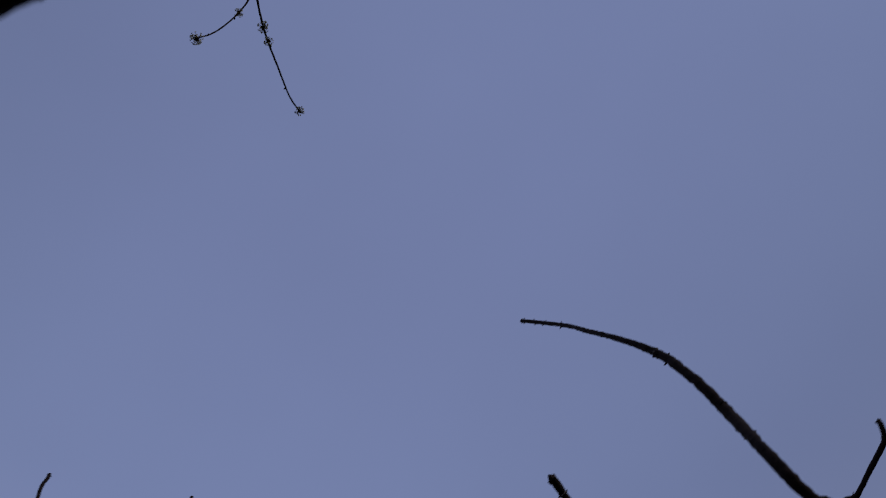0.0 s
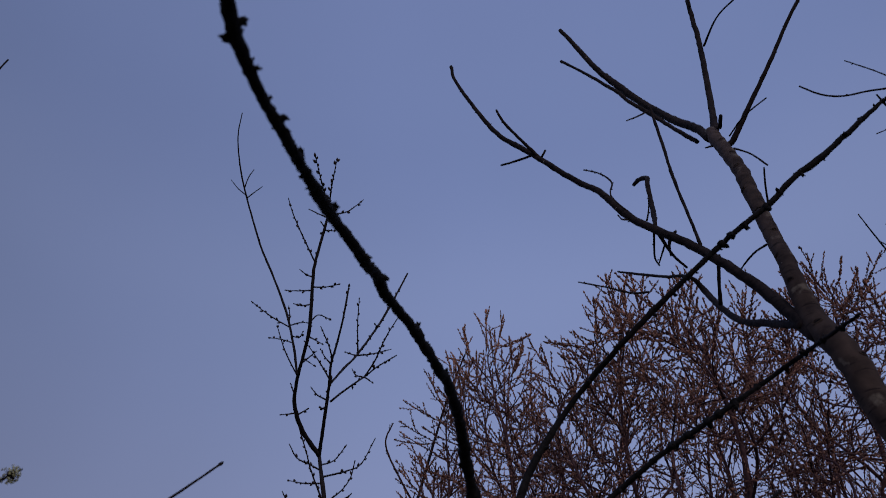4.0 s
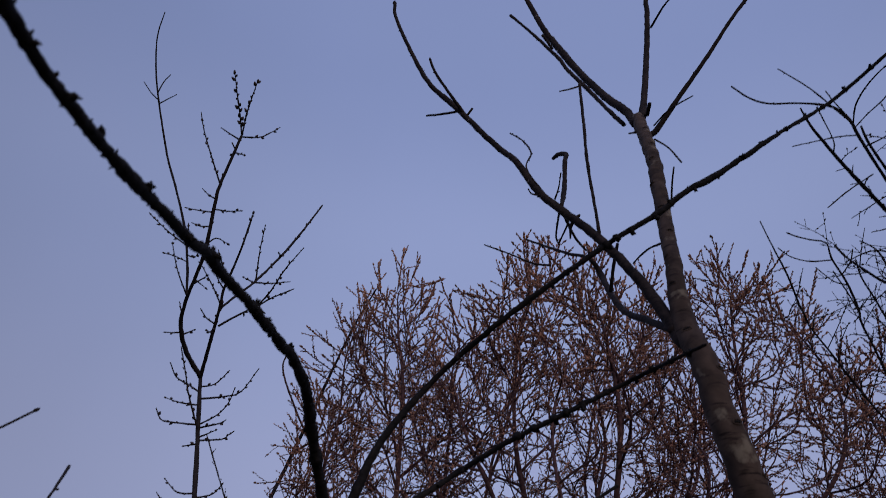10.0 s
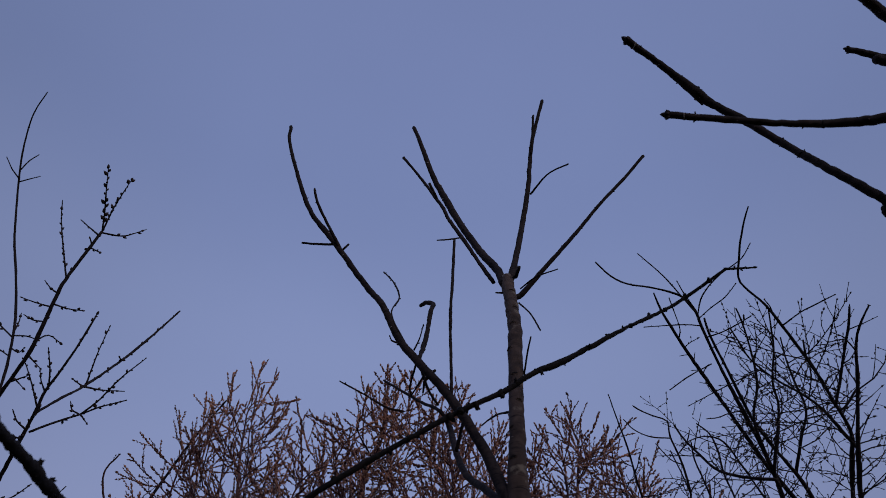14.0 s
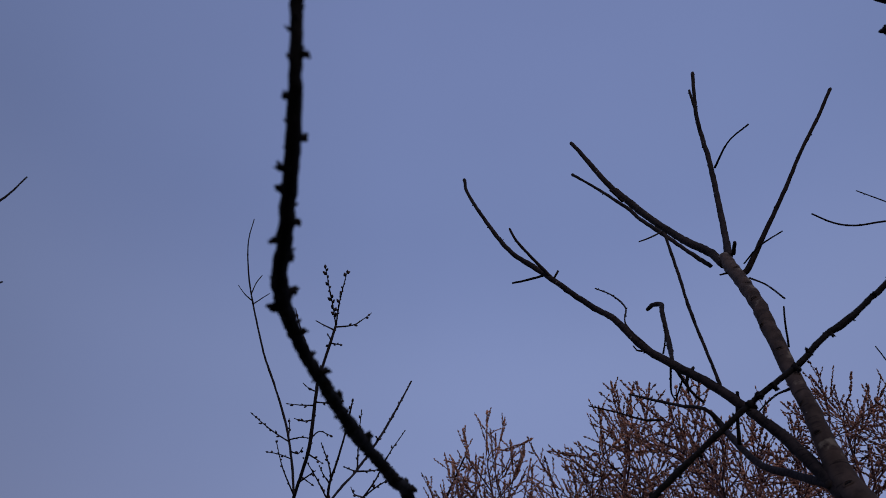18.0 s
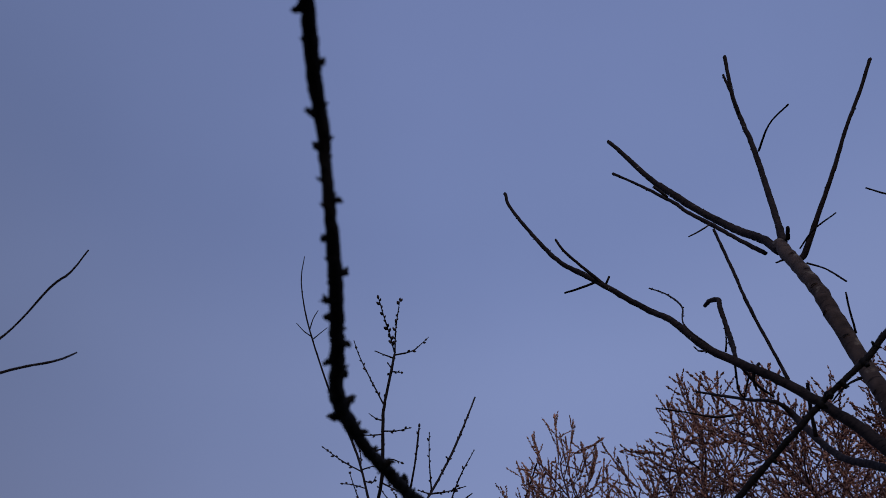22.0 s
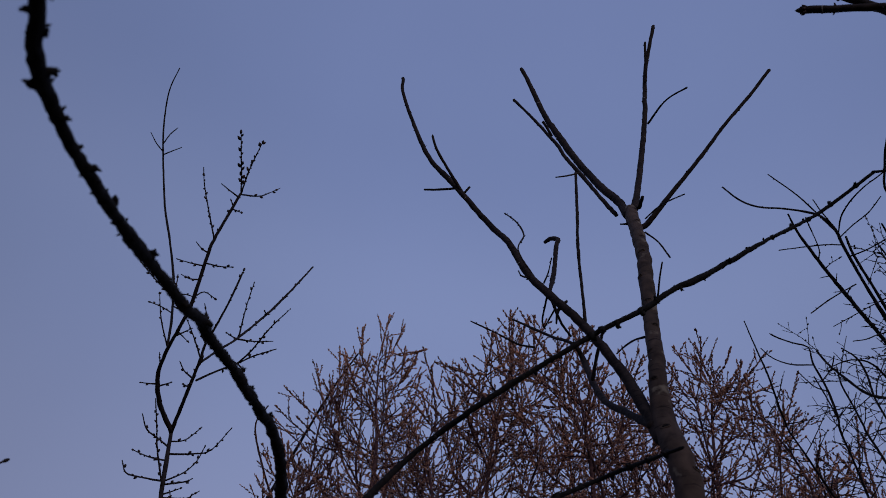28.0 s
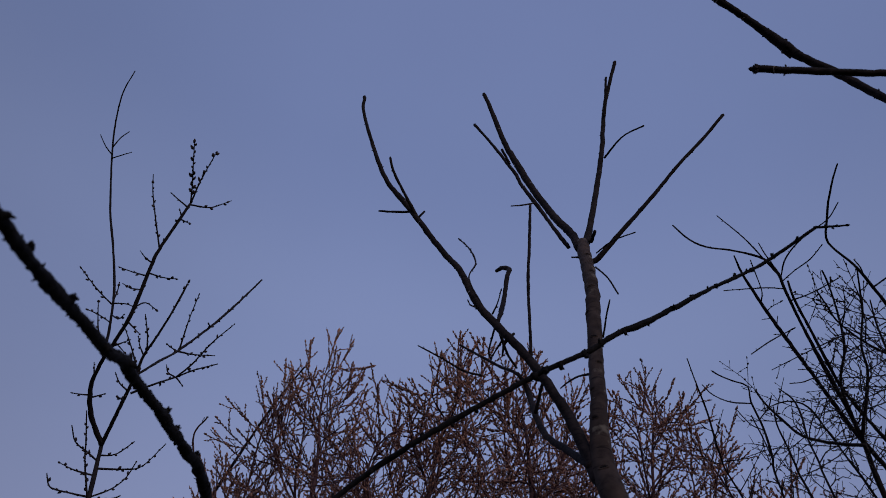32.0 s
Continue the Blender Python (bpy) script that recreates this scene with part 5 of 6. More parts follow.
sprigs.append(limb(s_stem, "twig", BARK_SAP, [(-0.990, 3.233, 2.752, 0.0043), (-1.099, 3.222, 2.755, 0.0035), (-1.147, 3.213, 2.763, 0.0028), (-1.169, 3.186, 2.801, 0.0021)], step=0.015, sides=5, seed=446))
sprigs.append(limb(s_stem, "twig", BARK_SAP, [(-0.974, 3.224, 2.692, 0.0042), (-0.947, 3.245, 2.719, 0.0031), (-0.928, 3.267, 2.744, 0.0020)], step=0.015, sides=5, seed=447))
sprigs.append(limb(s_stem, "twig", BARK_SAP, [(-0.970, 3.222, 2.678, 0.0042), (-0.869, 3.215, 2.683, 0.0035), (-0.842, 3.198, 2.693, 0.0027), (-0.812, 3.180, 2.705, 0.0020)], step=0.015, sides=5, seed=448))
sprigs.append(limb(s_stem, "twig", BARK_SAP, [(-0.966, 3.220, 2.663, 0.0042), (-1.038, 3.250, 2.664, 0.0020)], step=0.015, sides=5, seed=449))
sprigs.append(limb(s_stem, "twig", BARK_SAP, [(-0.982, 3.228, 2.722, 0.0042), (-1.019, 3.128, 2.831, 0.0035), (-1.030, 3.057, 2.900, 0.0028), (-1.045, 2.979, 2.977, 0.0021)], step=0.015, sides=5, seed=450))
sprigs.append(limb(s_stem, "twig", BARK_SAP, [(-0.905, 3.174, 2.442, 0.0039), (-0.972, 3.168, 2.443, 0.0029), (-1.017, 3.140, 2.479, 0.0019)], step=0.015, sides=5, seed=451))
sprigs.append(limb(s_stem, "twig", BARK_SAP, [(-0.895, 3.166, 2.403, 0.0039), (-1.017, 3.183, 2.413, 0.0029), (-1.063, 3.190, 2.449, 0.0019)], step=0.015, sides=5, seed=452))
sprigs.append(limb(s_stem, "twig", BARK_SAP, [(-0.900, 3.170, 2.422, 0.0039), (-0.827, 3.151, 2.434, 0.0029), (-0.791, 3.121, 2.457, 0.0019)], step=0.015, sides=5, seed=453))
sprigs.append(limb(s_stem, "twig", BARK_SAP, [(-0.883, 3.158, 2.357, 0.0039), (-0.822, 3.161, 2.385, 0.0029), (-0.782, 3.159, 2.419, 0.0019)], step=0.015, sides=5, seed=454))
sprigs.append(limb(s_stem, "twig", BARK_SAP, [(-0.873, 3.152, 2.302, 0.0038), (-0.884, 3.112, 2.310, 0.0028), (-0.890, 3.077, 2.312, 0.0019)], step=0.015, sides=5, seed=455))
sprigs.append(limb(s_stem, "twig", BARK_SAP, [(-0.871, 3.151, 2.288, 0.0038), (-0.827, 3.140, 2.309, 0.0028), (-0.805, 3.123, 2.337, 0.0018)], step=0.015, sides=5, seed=456))
sprigs.append(limb(s_stem, "twig", BARK_SAP, [(-0.866, 3.149, 2.260, 0.0038), (-0.955, 3.167, 2.272, 0.0028), (-0.988, 3.177, 2.303, 0.0018)], step=0.015, sides=5, seed=457))
sprigs.append(limb(s_stem, "twig", BARK_SAP, [(-0.865, 3.149, 2.247, 0.0038), (-0.774, 3.132, 2.258, 0.0028), (-0.710, 3.106, 2.280, 0.0018)], step=0.015, sides=5, seed=458))
sprigs.append(limb(s_stem, "twig", BARK_SAP, [(-0.853, 3.145, 2.180, 0.0037), (-0.805, 3.158, 2.192, 0.0028), (-0.793, 3.164, 2.209, 0.0018)], step=0.015, sides=5, seed=459))
sprigs.append(limb(s_stem, "twig", BARK_SAP, [(-0.847, 3.143, 2.146, 0.0037), (-0.890, 3.086, 2.130, 0.0018)], step=0.015, sides=5, seed=460))
sprigs.append(limb(s_stem, "twig", BARK_SAP, [(-0.833, 3.140, 2.082, 0.0036), (-0.877, 3.129, 2.093, 0.0027), (-0.891, 3.114, 2.113, 0.0018)], step=0.015, sides=5, seed=461))
sprigs.append(limb(s_stem, "twig", BARK_SAP, [(-0.826, 3.138, 2.046, 0.0036), (-0.783, 3.158, 2.069, 0.0027), (-0.761, 3.169, 2.102, 0.0018)], step=0.015, sides=5, seed=462))
sprigs.append(limb(s_l, "twig", BARK_SAP, [(-1.091, 3.036, 3.080, 0.0043), (-1.117, 3.023, 3.069, 0.0032), (-1.142, 3.008, 3.061, 0.0021)], step=0.015, sides=5, seed=463))
sprigs.append(limb(s_l, "twig", BARK_SAP, [(-1.092, 3.047, 3.075, 0.0043), (-1.071, 3.056, 3.093, 0.0032), (-1.052, 3.064, 3.111, 0.0021)], step=0.015, sides=5, seed=464))
sap_buds, rng = Soup(), np.random.default_rng(9)
for rows in (s_r_rows, s_r1_rows, s_r2_rows):
    bud_row(sap_buds, rows, 0.25, 0.026, 0.0160, rng, 0.6, 0.9)
bud_row(sap_buds, s_l_rows, 0.35, 0.035, 0.0145, rng, 0.6, 0.9)
bud_row(sap_buds, s_thin_rows, 0.1, 0.04, 0.009, rng, 0.5, 0.4)
for k, (branch, rows) in enumerate(sprigs):
    if 17 < k < 21:
        continue
    # the two leading sprigs at the top carry the fattest buds
    bud_row(sap_buds, rows, 0.1, 0.021 if k > 1 else 0.012, 0.0155 if k > 1 else 0.020 - 0.003 * k, rng, 0.62, 0.8)
part("bud", sap_buds, BUD_DARK, sapling, kind="stuff")

shoots = thing("young_shoots", (-1.064, 4.069, 0), "thin bare shoots beside the young tree", "shrub")
k1, k1_rows = limb(shoots, "shoot", BARK_SAP, [(-1.064, 4.069, -0.050, 0.0107), (-1.064, 3.969, 0.901, 0.0086), (-1.183, 3.833, 2.063, 0.0057), (-1.230, 3.789, 2.168, 0.0057), (-1.315, 3.716, 2.298, 0.0050), (-1.378, 3.622, 2.487, 0.0035)], step=0.03, sides=5, seed=210)
k3, k3_rows = limb(shoots, "shoot", BARK_SAP, [(-1.587, 3.961, -0.050, 0.0107), (-1.537, 3.911, 0.907, 0.0086), (-1.512, 3.689, 2.037, 0.0057), (-1.518, 3.661, 2.144, 0.0050), (-1.514, 3.632, 2.264, 0.0043), (-1.488, 3.622, 2.345, 0.0029)], step=0.03, sides=5, seed=211)
k2, k2_rows = limb(k1, "twig", BARK_SAP, [(-1.304, 3.731, 2.270, 0.0043), (-1.256, 3.750, 2.276, 0.0035), (-1.202, 3.751, 2.352, 0.0029)], step=0.02, sides=5, seed=213)
for k, (branch, rows) in enumerate(((k1, k1_rows), (k2, k2_rows), (k3, k3_rows))):
    knobs(branch, rows, BUD_DARK, 0.03, 0.010, 215 + k)

# ---- open tree with arching twigs ----
right_tree = thing("twiggy_tree", (2.499, 3.073, 0), "open bare tree with long straight shoots and thin grey twigs", "tree")
r_trunk, r_trunk_rows = limb(right_tree, "trunk", BARK_FAR, [(2.499, 3.073, -0.050, 0.0750), (2.509, 3.053, 0.800, 0.0660), (2.489, 3.073, 1.500, 0.0580), (2.499, 3.073, 1.950, 0.0500)], step=0.04, sides=12, lump=0.03, rough=0.04, seed=220)
r_a, r_a_rows = limb(right_tree, "stem", BARK_SAP, [(2.499, 3.073, 1.950, 0.0213), (2.836, 3.443, 2.931, 0.0166), (2.544, 3.302, 3.395, 0.0133), (2.290, 3.144, 3.543, 0.0105), (2.048, 2.970, 3.704, 0.0091), (1.809, 2.797, 3.864, 0.0077), (1.684, 2.696, 3.946, 0.0063), (1.626, 2.643, 3.976, 0.0056), (1.572, 2.581, 4.015, 0.0035)], step=0.025, sides=7, seed=221)
r_b, r_b_rows = limb(right_tree, "stem", BARK_SAP, [(2.499, 3.073, 1.950, 0.0196), (2.589, 3.423, 2.816, 0.0153), (2.383, 3.229, 3.333, 0.0122), (2.272, 3.093, 3.479, 0.0122), (2.176, 2.997, 3.586, 0.0103), (2.069, 2.902, 3.693, 0.0089), (1.949, 2.790, 3.817, 0.0076), (1.844, 2.684, 3.934, 0.0070), (1.798, 2.631, 3.997, 0.0063), (1.732, 2.599, 4.041, 0.0056), (1.664, 2.596, 4.060, 0.0056), (1.571, 2.601, 4.073, 0.0049), (1.464, 2.612, 4.082, 0.0045), (1.381, 2.603, 4.108, 0.0043), (1.300, 2.572, 4.154, 0.0035)], step=0.025, sides=7, seed=222)
r_c, r_c_rows = limb(right_tree, "stem", BARK_SAP, [(2.499, 3.073, 1.950, 0.0165), (2.529, 3.167, 2.726, 0.0129), (2.415, 2.872, 3.153, 0.0103), (2.340, 2.678, 3.296, 0.0096), (2.297, 2.571, 3.355, 0.0083), (2.158, 2.449, 3.438, 0.0071), (2.052, 2.358, 3.489, 0.0070), (1.951, 2.284, 3.524, 0.0064), (1.852, 2.211, 3.557, 0.0057), (1.769, 2.153, 3.575, 0.0051), (1.666, 2.100, 3.591, 0.0045), (1.618, 2.057, 3.591, 0.0045), (1.594, 1.989, 3.613, 0.0044), (1.572, 1.924, 3.630, 0.0038), (1.558, 1.844, 3.661, 0.0032), (1.549, 1.788, 3.671, 0.0027)], step=0.025, sides=7, seed=223)
r_d, r_d_rows = limb(right_tree, "stem", BARK_SAP, [(2.499, 3.073, 1.950, 0.0090), (2.329, 3.725, 2.820, 0.0070), (2.112, 3.590, 3.478, 0.0056), (2.066, 3.512, 3.594, 0.0057), (2.012, 3.437, 3.707, 0.0052), (1.944, 3.375, 3.810, 0.0049), (1.929, 3.342, 3.881, 0.0041), (1.878, 3.358, 3.912, 0.0039), (1.810, 3.371, 3.945, 0.0036), (1.772, 3.381, 3.979, 0.0042)], step=0.025, sides=7, seed=224)
r_e, r_e_rows = limb(right_tree, "stem", BARK_SAP, [(2.499, 3.073, 1.950, 0.0165), (2.460, 3.046, 2.654, 0.0129), (2.339, 2.744, 3.075, 0.0103), (2.261, 2.537, 3.247, 0.0091), (2.205, 2.332, 3.415, 0.0069), (2.161, 2.209, 3.505, 0.0057), (2.156, 2.130, 3.551, 0.0046), (2.160, 2.074, 3.575, 0.0034)], step=0.025, sides=7, seed=225)
r_f, r_f_rows = limb(right_tree, "stem", BARK_SAP, [(2.499, 3.073, 1.950, 0.0177), (2.779, 3.441, 2.874, 0.0138), (2.562, 3.248, 3.370, 0.0111), (2.468, 3.154, 3.457, 0.0097), (2.367, 3.086, 3.521, 0.0083), (2.253, 3.021, 3.584, 0.0076), (2.134, 2.937, 3.665, 0.0069), (2.008, 2.815, 3.781, 0.0069), (1.907, 2.719, 3.871, 0.0062), (1.860, 2.669, 3.913, 0.0056), (1.828, 2.624, 3.949, 0.0042)], step=0.025, sides=7, seed=226)
r_g, r_g_rows = limb(right_tree, "stem", BARK_SAP, [(2.499, 3.073, 1.950, 0.0077), (2.208, 3.691, 2.925, 0.0060), (1.804, 3.455, 3.361, 0.0048), (1.691, 3.323, 3.427, 0.0042), (1.586, 3.156, 3.523, 0.0042), (1.491, 3.022, 3.589, 0.0031), (1.412, 2.907, 3.635, 0.0025)], step=0.025, sides=7, seed=227)
r_o, r_o_rows = limb(right_tree, "stem", BARK_SAP, [(2.499, 3.073, 1.950, 0.0087), (2.501, 3.550, 2.800, 0.0068), (2.283, 3.450, 3.432, 0.0054), (2.234, 3.400, 3.527, 0.0052), (2.182, 3.354, 3.619, 0.0047), (2.151, 3.302, 3.714, 0.0045), (2.110, 3.272, 3.789, 0.0036), (2.050, 3.271, 3.840, 0.0029)], step=0.025, sides=7, seed=228)
r_p, r_p_rows = limb(right_tree, "stem", BARK_SAP, [(2.499, 3.073, 1.950, 0.0085), (2.395, 3.492, 2.772, 0.0066), (2.127, 3.397, 3.381, 0.0053), (2.085, 3.363, 3.452, 0.0048), (2.041, 3.321, 3.529, 0.0043), (1.987, 3.270, 3.616, 0.0038), (1.969, 3.232, 3.687, 0.0031)], step=0.025, sides=7, seed=229)
r_q, r_q_rows = limb(right_tree, "stem", BARK_SAP, [(2.499, 3.073, 1.950, 0.0094), (2.739, 3.537, 2.961, 0.0073), (2.430, 3.373, 3.415, 0.0059), (2.316, 3.287, 3.477, 0.0053), (2.186, 3.188, 3.552, 0.0048), (2.060, 3.100, 3.617, 0.0042), (1.951, 3.081, 3.617, 0.0034), (1.841, 3.108, 3.574, 0.0027)], step=0.025, sides=7, seed=230)
r_h, r_h_rows = limb(r_e, "branch", BARK_SAP, [(2.311, 2.589, 3.289, 0.0071), (2.252, 2.557, 3.325, 0.0065), (2.146, 2.500, 3.389, 0.0054), (2.045, 2.467, 3.429, 0.0048), (1.934, 2.444, 3.462, 0.0038), (1.820, 2.405, 3.510, 0.0036), (1.764, 2.364, 3.553, 0.0036), (1.713, 2.326, 3.594, 0.0030)], step=0.025, sides=7, seed=231)
r_i, r_i_rows = limb(r_b, "branch", BARK_SAP, [(2.268, 3.088, 3.475, 0.0082), (2.239, 2.867, 3.667, 0.0062), (2.184, 2.770, 3.748, 0.0055), (2.159, 2.649, 3.848, 0.0055), (2.123, 2.569, 3.911, 0.0041), (2.091, 2.499, 3.964, 0.0038)], step=0.025, sides=7, seed=232)
r_j, r_j_rows = limb(r_b, "branch", BARK_SAP, [(2.214, 3.029, 3.536, 0.0069), (2.129, 2.916, 3.633, 0.0059), (2.112, 2.783, 3.744, 0.0055), (2.049, 2.668, 3.841, 0.0044), (1.982, 2.574, 3.920, 0.0041), (1.942, 2.531, 3.950, 0.0034)], step=0.025, sides=7, seed=233)
r_k, r_k_rows = limb(r_b, "branch", BARK_SAP, [(2.184, 2.972, 3.358, 0.0078), (2.114, 3.086, 3.425, 0.0068), (2.042, 3.181, 3.508, 0.0063), (2.011, 3.242, 3.619, 0.0060), (1.970, 3.290, 3.742, 0.0053), (1.961, 3.340, 3.861, 0.0039)], step=0.025, sides=7, seed=234)
r_l, r_l_rows = limb(r_c, "branch", BARK_SAP, [(2.124, 2.404, 3.343, 0.0052), (2.119, 2.313, 3.410, 0.0049), (2.109, 2.223, 3.477, 0.0048), (2.103, 2.150, 3.528, 0.0048), (2.086, 2.087, 3.570, 0.0040)], step=0.025, sides=7, seed=235)
r_m, r_m_rows = limb(r_f, "branch", BARK_SAP, [(2.406, 3.111, 3.512, 0.0077), (2.392, 2.975, 3.610, 0.0063), (2.382, 2.860, 3.689, 0.0056), (2.294, 2.759, 3.761, 0.0048), (2.225, 2.676, 3.816, 0.0041), (2.169, 2.591, 3.870, 0.0034)], step=0.025, sides=7, seed=236)
r_n, r_n_rows = limb(r_e, "branch", BARK_SAP, [(2.236, 2.375, 3.426, 0.0053), (2.170, 2.443, 3.353, 0.0050), (2.078, 2.366, 3.416, 0.0047), (1.994, 2.306, 3.464, 0.0041), (1.958, 2.245, 3.507, 0.0035)], step=0.025, sides=7, seed=237)
r_a1, r_a1_rows = limb(r_a, "twig", BARK_SAP, [(1.922, 2.811, 3.840, 0.0034), (1.802, 2.832, 3.760, 0.0031), (1.698, 2.854, 3.677, 0.0025)], step=0.015, sides=5, seed=238)
r_a2, r_a2_rows = limb(r_a, "twig", BARK_SAP, [(1.725, 2.715, 3.875, 0.0033), (1.715, 2.670, 3.894, 0.0031), (1.676, 2.615, 3.924, 0.0027), (1.627, 2.552, 3.963, 0.0023)], step=0.015, sides=5, seed=239)
r_b1, r_b1_rows = limb(r_b, "twig", BARK_SAP, [(1.797, 2.633, 3.987, 0.0036), (1.746, 2.608, 4.026, 0.0033), (1.624, 2.545, 4.106, 0.0031), (1.490, 2.495, 4.176, 0.0026)], step=0.015, sides=5, seed=240)
r_b2, r_b2_rows = limb(r_b, "twig", BARK_SAP, [(1.811, 2.645, 3.975, 0.0035), (1.795, 2.560, 4.002, 0.0033), (1.805, 2.484, 4.019, 0.0031), (1.836, 2.407, 4.034, 0.0030), (1.894, 2.322, 4.054, 0.0028), (1.905, 2.242, 4.074, 0.0024)], step=0.015, sides=5, seed=241)
r_b3, r_b3_rows = limb(r_b, "twig", BARK_SAP, [(1.813, 2.656, 3.964, 0.0033), (1.836, 2.564, 3.960, 0.0031), (1.861, 2.476, 3.950, 0.0028), (1.868, 2.384, 3.947, 0.0026)], step=0.015, sides=5, seed=242)
r_b4, r_b4_rows = limb(r_b, "twig", BARK_SAP, [(1.834, 2.674, 3.945, 0.0033), (1.757, 2.676, 3.937, 0.0031), (1.675, 2.685, 3.923, 0.0028), (1.555, 2.704, 3.903, 0.0025)], step=0.015, sides=5, seed=243)
r_b5, r_b5_rows = limb(r_b, "twig", BARK_SAP, [(1.772, 2.608, 4.013, 0.0031), (1.727, 2.580, 4.059, 0.0027), (1.697, 2.557, 4.098, 0.0024)], step=0.015, sides=5, seed=244)
r_b6, r_b6_rows = limb(r_b, "twig", BARK_SAP, [(1.849, 2.689, 3.886, 0.0035), (1.905, 2.633, 3.884, 0.0031), (1.957, 2.567, 3.890, 0.0027), (1.988, 2.511, 3.891, 0.0023)], step=0.015, sides=5, seed=245)
r_b7, r_b7_rows = limb(r_b, "twig", BARK_SAP, [(2.076, 2.905, 3.664, 0.0037), (2.004, 2.913, 3.640, 0.0031), (1.946, 2.922, 3.613, 0.0028), (1.887, 2.921, 3.595, 0.0023)], step=0.015, sides=5, seed=246)
r_c1, r_c1_rows = limb(r_c, "twig", BARK_SAP, [(1.811, 2.152, 3.471, 0.0033), (1.837, 2.072, 3.469, 0.0028), (1.860, 2.006, 3.455, 0.0024), (1.884, 1.939, 3.441, 0.0019)], step=0.015, sides=5, seed=247)
r_c2, r_c2_rows = limb(r_c, "twig", BARK_SAP, [(1.772, 2.134, 3.492, 0.0028), (1.737, 2.095, 3.497, 0.0023), (1.698, 2.064, 3.496, 0.0019)], step=0.015, sides=5, seed=248)
r_d1, r_d1_rows = limb(r_d, "twig", BARK_SAP, [(1.980, 3.431, 3.843, 0.0040), (1.876, 3.457, 3.852, 0.0035), (1.787, 3.458, 3.884, 0.0033), (1.733, 3.443, 3.926, 0.0029)], step=0.015, sides=5, seed=249)
r_d2, r_d2_rows = limb(r_d, "twig", BARK_SAP, [(2.043, 3.481, 3.722, 0.0037), (1.982, 3.492, 3.753, 0.0033), (1.905, 3.467, 3.818, 0.0028)], step=0.015, sides=5, seed=250)
r_d3, r_d3_rows = limb(r_d, "twig", BARK_SAP, [(2.010, 3.443, 3.761, 0.0035), (2.055, 3.412, 3.819, 0.0033), (2.072, 3.385, 3.876, 0.0028)], step=0.015, sides=5, seed=251)
r_d4, r_d4_rows = limb(r_d, "twig", BARK_SAP, [(2.055, 3.498, 3.569, 0.0038), (1.971, 3.392, 3.607, 0.0034), (1.873, 3.281, 3.652, 0.0029)], step=0.015, sides=5, seed=252)
r_e1, r_e1_rows = limb(r_e, "twig", BARK_SAP, [(2.159, 2.226, 3.476, 0.0032), (2.097, 2.193, 3.492, 0.0027), (2.025, 2.201, 3.472, 0.0021)], step=0.015, sides=5, seed=253)
rng, right_twigs, right_buds = np.random.default_rng(240), Soup(), Soup()
# short side twigs: where along each stem, how long
for rows, lo, hi, long in ((r_a_rows, 0.42, 0.90, 0.13), (r_b_rows, 0.40, 0.62, 0.27), (r_c_rows, 0.42, 0.68, 0.34), (r_o_rows, 0.4, 0.9, 0.3), (r_p_rows, 0.4, 0.9, 0.26), (r_q_rows, 0.4, 0.9, 0.34), (r_d_rows, 0.38, 0.80, 0.26), (r_e_rows, 0.42, 0.85, 0.40), (r_f_rows, 0.40, 0.85, 0.30), (r_g_rows, 0.38, 0.85, 0.20), (r_h_rows, 0.05, 0.9, 0.42), (r_i_rows, 0.1, 0.9, 0.26), (r_j_rows, 0.1, 0.9, 0.26), (r_k_rows, 0.08, 0.85, 0.30), (r_l_rows, 0.1, 0.8, 0.12), (r_m_rows, 0.1, 0.9, 0.42), (r_n_rows, 0.1, 0.9, 0.40)):
    feather(right_twigs, right_buds, rows, lo, 0.039, long, rng, 2, 0.0032, 0.02, 1.15, 0.0125, 0.027, hi, 0.35, 0.03, 0.5, 0.6, 0.32)
    bud_row(right_buds, rows, 0.5, 0.045, 0.0095, rng, 0.5)
part("fine_twig", right_twigs, BARK_SAP, right_tree, kind="stuff")
part("bud", right_buds, BUD_RIGHT, right_tree, kind="stuff")
for k, (branch, rows) in enumerate(((r_a1, r_a1_rows), (r_a2, r_a2_rows), (r_b1, r_b1_rows), (r_b2, r_b2_rows), (r_b3, r_b3_rows), (r_b4, r_b4_rows), (r_b5, r_b5_rows), (r_b6, r_b6_rows), (r_b7, r_b7_rows), (r_c1, r_c1_rows), (r_c2, r_c2_rows), (r_d1, r_d1_rows), (r_d2, r_d2_rows), (r_d3, r_d3_rows), (r_d4, r_d4_rows), (r_e1, r_e1_rows))):
    knobs(branch, rows, BUD_RIGHT, 0.045, 0.0068, 250 + k, 0.15)

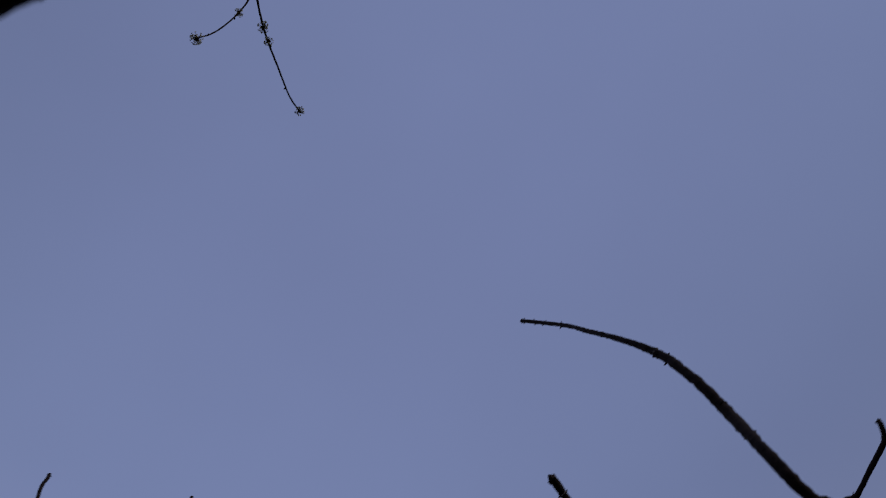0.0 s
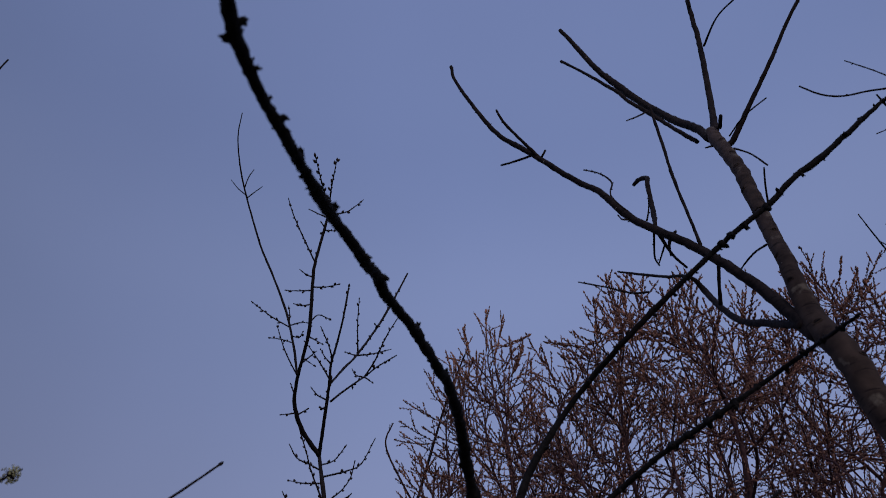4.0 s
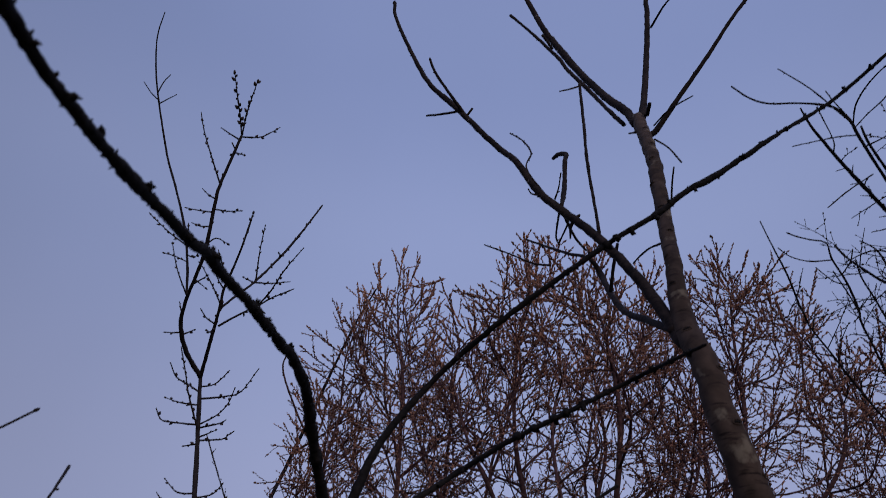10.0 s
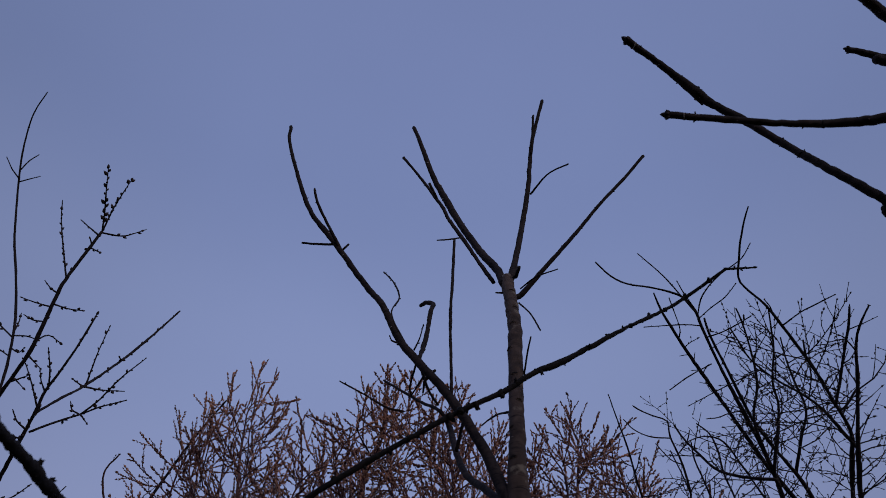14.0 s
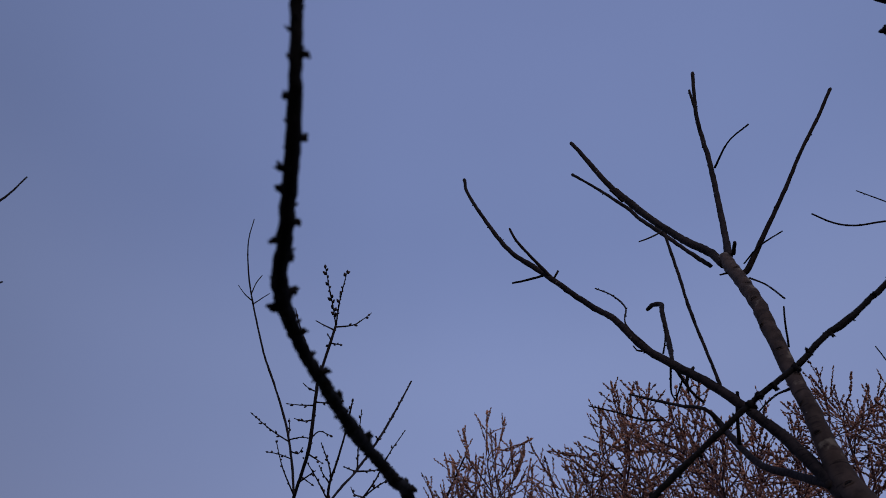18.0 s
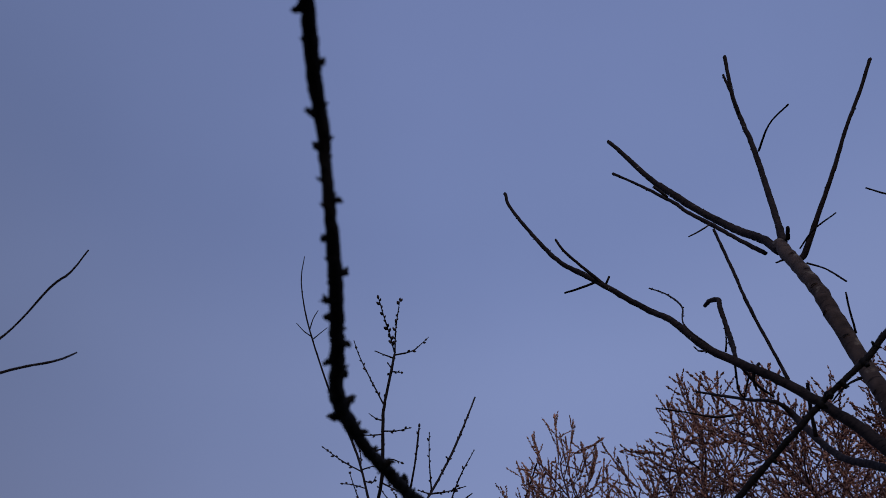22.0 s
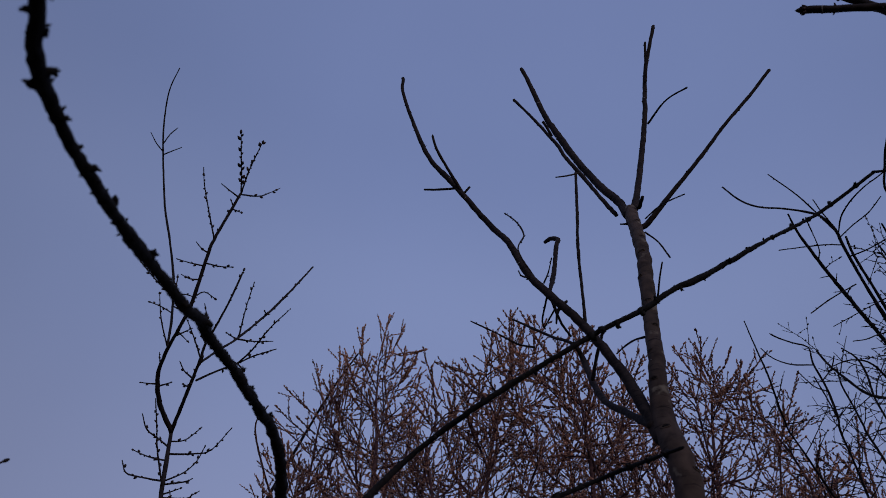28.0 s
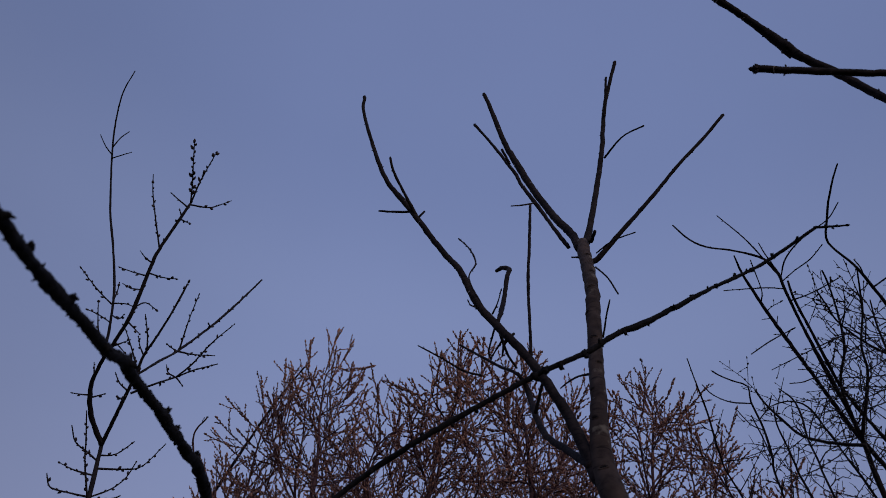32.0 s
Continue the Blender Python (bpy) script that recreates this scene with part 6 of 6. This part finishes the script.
pole_tree = thing("young_tree", (-2.066, 5.564, 0), "thin leaning young tree before the thicket", "tree")
b_shoot, b_shoot_rows = limb(pole_tree, "stem", BARK_SAP, [(-2.066, 5.564, -0.050, 0.0388), (-1.996, 5.564, 0.800, 0.0310), (-1.715, 5.646, 2.459, 0.0196), (-1.640, 5.723, 2.672, 0.0189), (-1.488, 5.834, 3.081, 0.0171), (-1.474, 6.329, 3.744, 0.0165), (-1.348, 6.554, 4.495, 0.0150), (-1.073, 6.366, 5.206, 0.0112), (-0.819, 6.032, 5.486, 0.0081)], step=0.03, sides=6, seed=260)
b_side, b_side_rows = limb(b_shoot, "branch", BARK_SAP, [(-1.523, 5.813, 3.009, 0.0068), (-1.763, 5.913, 3.401, 0.0062), (-1.943, 5.973, 3.716, 0.0059), (-2.075, 6.009, 3.954, 0.0050)], step=0.02, sides=5, seed=264)
b_tw, b_tw_rows = limb(b_shoot, "branch", BARK_FAR, [(-1.308, 6.492, 4.101, 0.0106), (-1.435, 6.225, 4.311, 0.0091), (-1.530, 5.930, 4.550, 0.0076), (-1.438, 5.787, 4.673, 0.0063)], step=0.02, sides=5, seed=263)
b_shoot2, b_shoot2_rows = limb(b_shoot, "branch", BARK_FAR, [(-1.442, 6.409, 3.982, 0.0103), (-1.238, 6.341, 4.090, 0.0090), (-0.931, 6.234, 4.261, 0.0076)], step=0.02, sides=5, seed=261)
pole_twigs, pole_buds = Soup(), Soup()
for rows, lo in ((b_shoot_rows, 0.5), (b_shoot2_rows, 0.1), (b_tw_rows, 0.3), (b_side_rows, 0.1)):
    bud_row(pole_buds, rows, 0.6, 0.025, 0.014, rng, 0.5)
    feather(pole_twigs, pole_buds, rows, lo, 0.11, 0.13, rng, 1, budsize=0.016, thin=0.02)
part("fine_twig", pole_twigs, BARK_SAP, pole_tree, kind="stuff")
part("bud", pole_buds, BUD_DARK, pole_tree, kind="stuff")


DENSE = "dense bare bush tree with many reddish-brown buds"
bush_tree((-0.60, 6.10, 0), (-0.60, 6.05, 5.80), 0.76, 2.35, DENSE + " and a narrow top", 301, points=880)
bush_tree((0.80, 5.30, 0), (0.80, 5.30, 5.33), 1.30, 2.3, DENSE + " and a round crown", 302, points=1120, stems=7)
bush_tree((2.55, 5.70, 0), (2.36, 5.70, 5.60), 1.12, 2.3, DENSE + " behind the pruned trunk", 313, points=800)
bush_tree((3.45, 5.90, 0), (3.50, 5.90, 5.00), 0.80, 2.4, DENSE + " at the thicket's end", 304, points=330)
bush_tree((-1.15, 6.35, 0), (-1.10, 6.35, 4.65), 0.52, 2.3, "low bare bush tree at the edge of the thicket", 305, points=300)
bush_tree((0.05, 6.60, 0), (0.05, 6.60, 5.62), 0.85, 2.8, "bare bush tree further back in the thicket", 306, points=240)
bush_tree((1.75, 7.10, 0), (1.70, 7.10, 5.98), 1.15, 3.0, "bare bush tree further back in the thicket", 307, points=260)
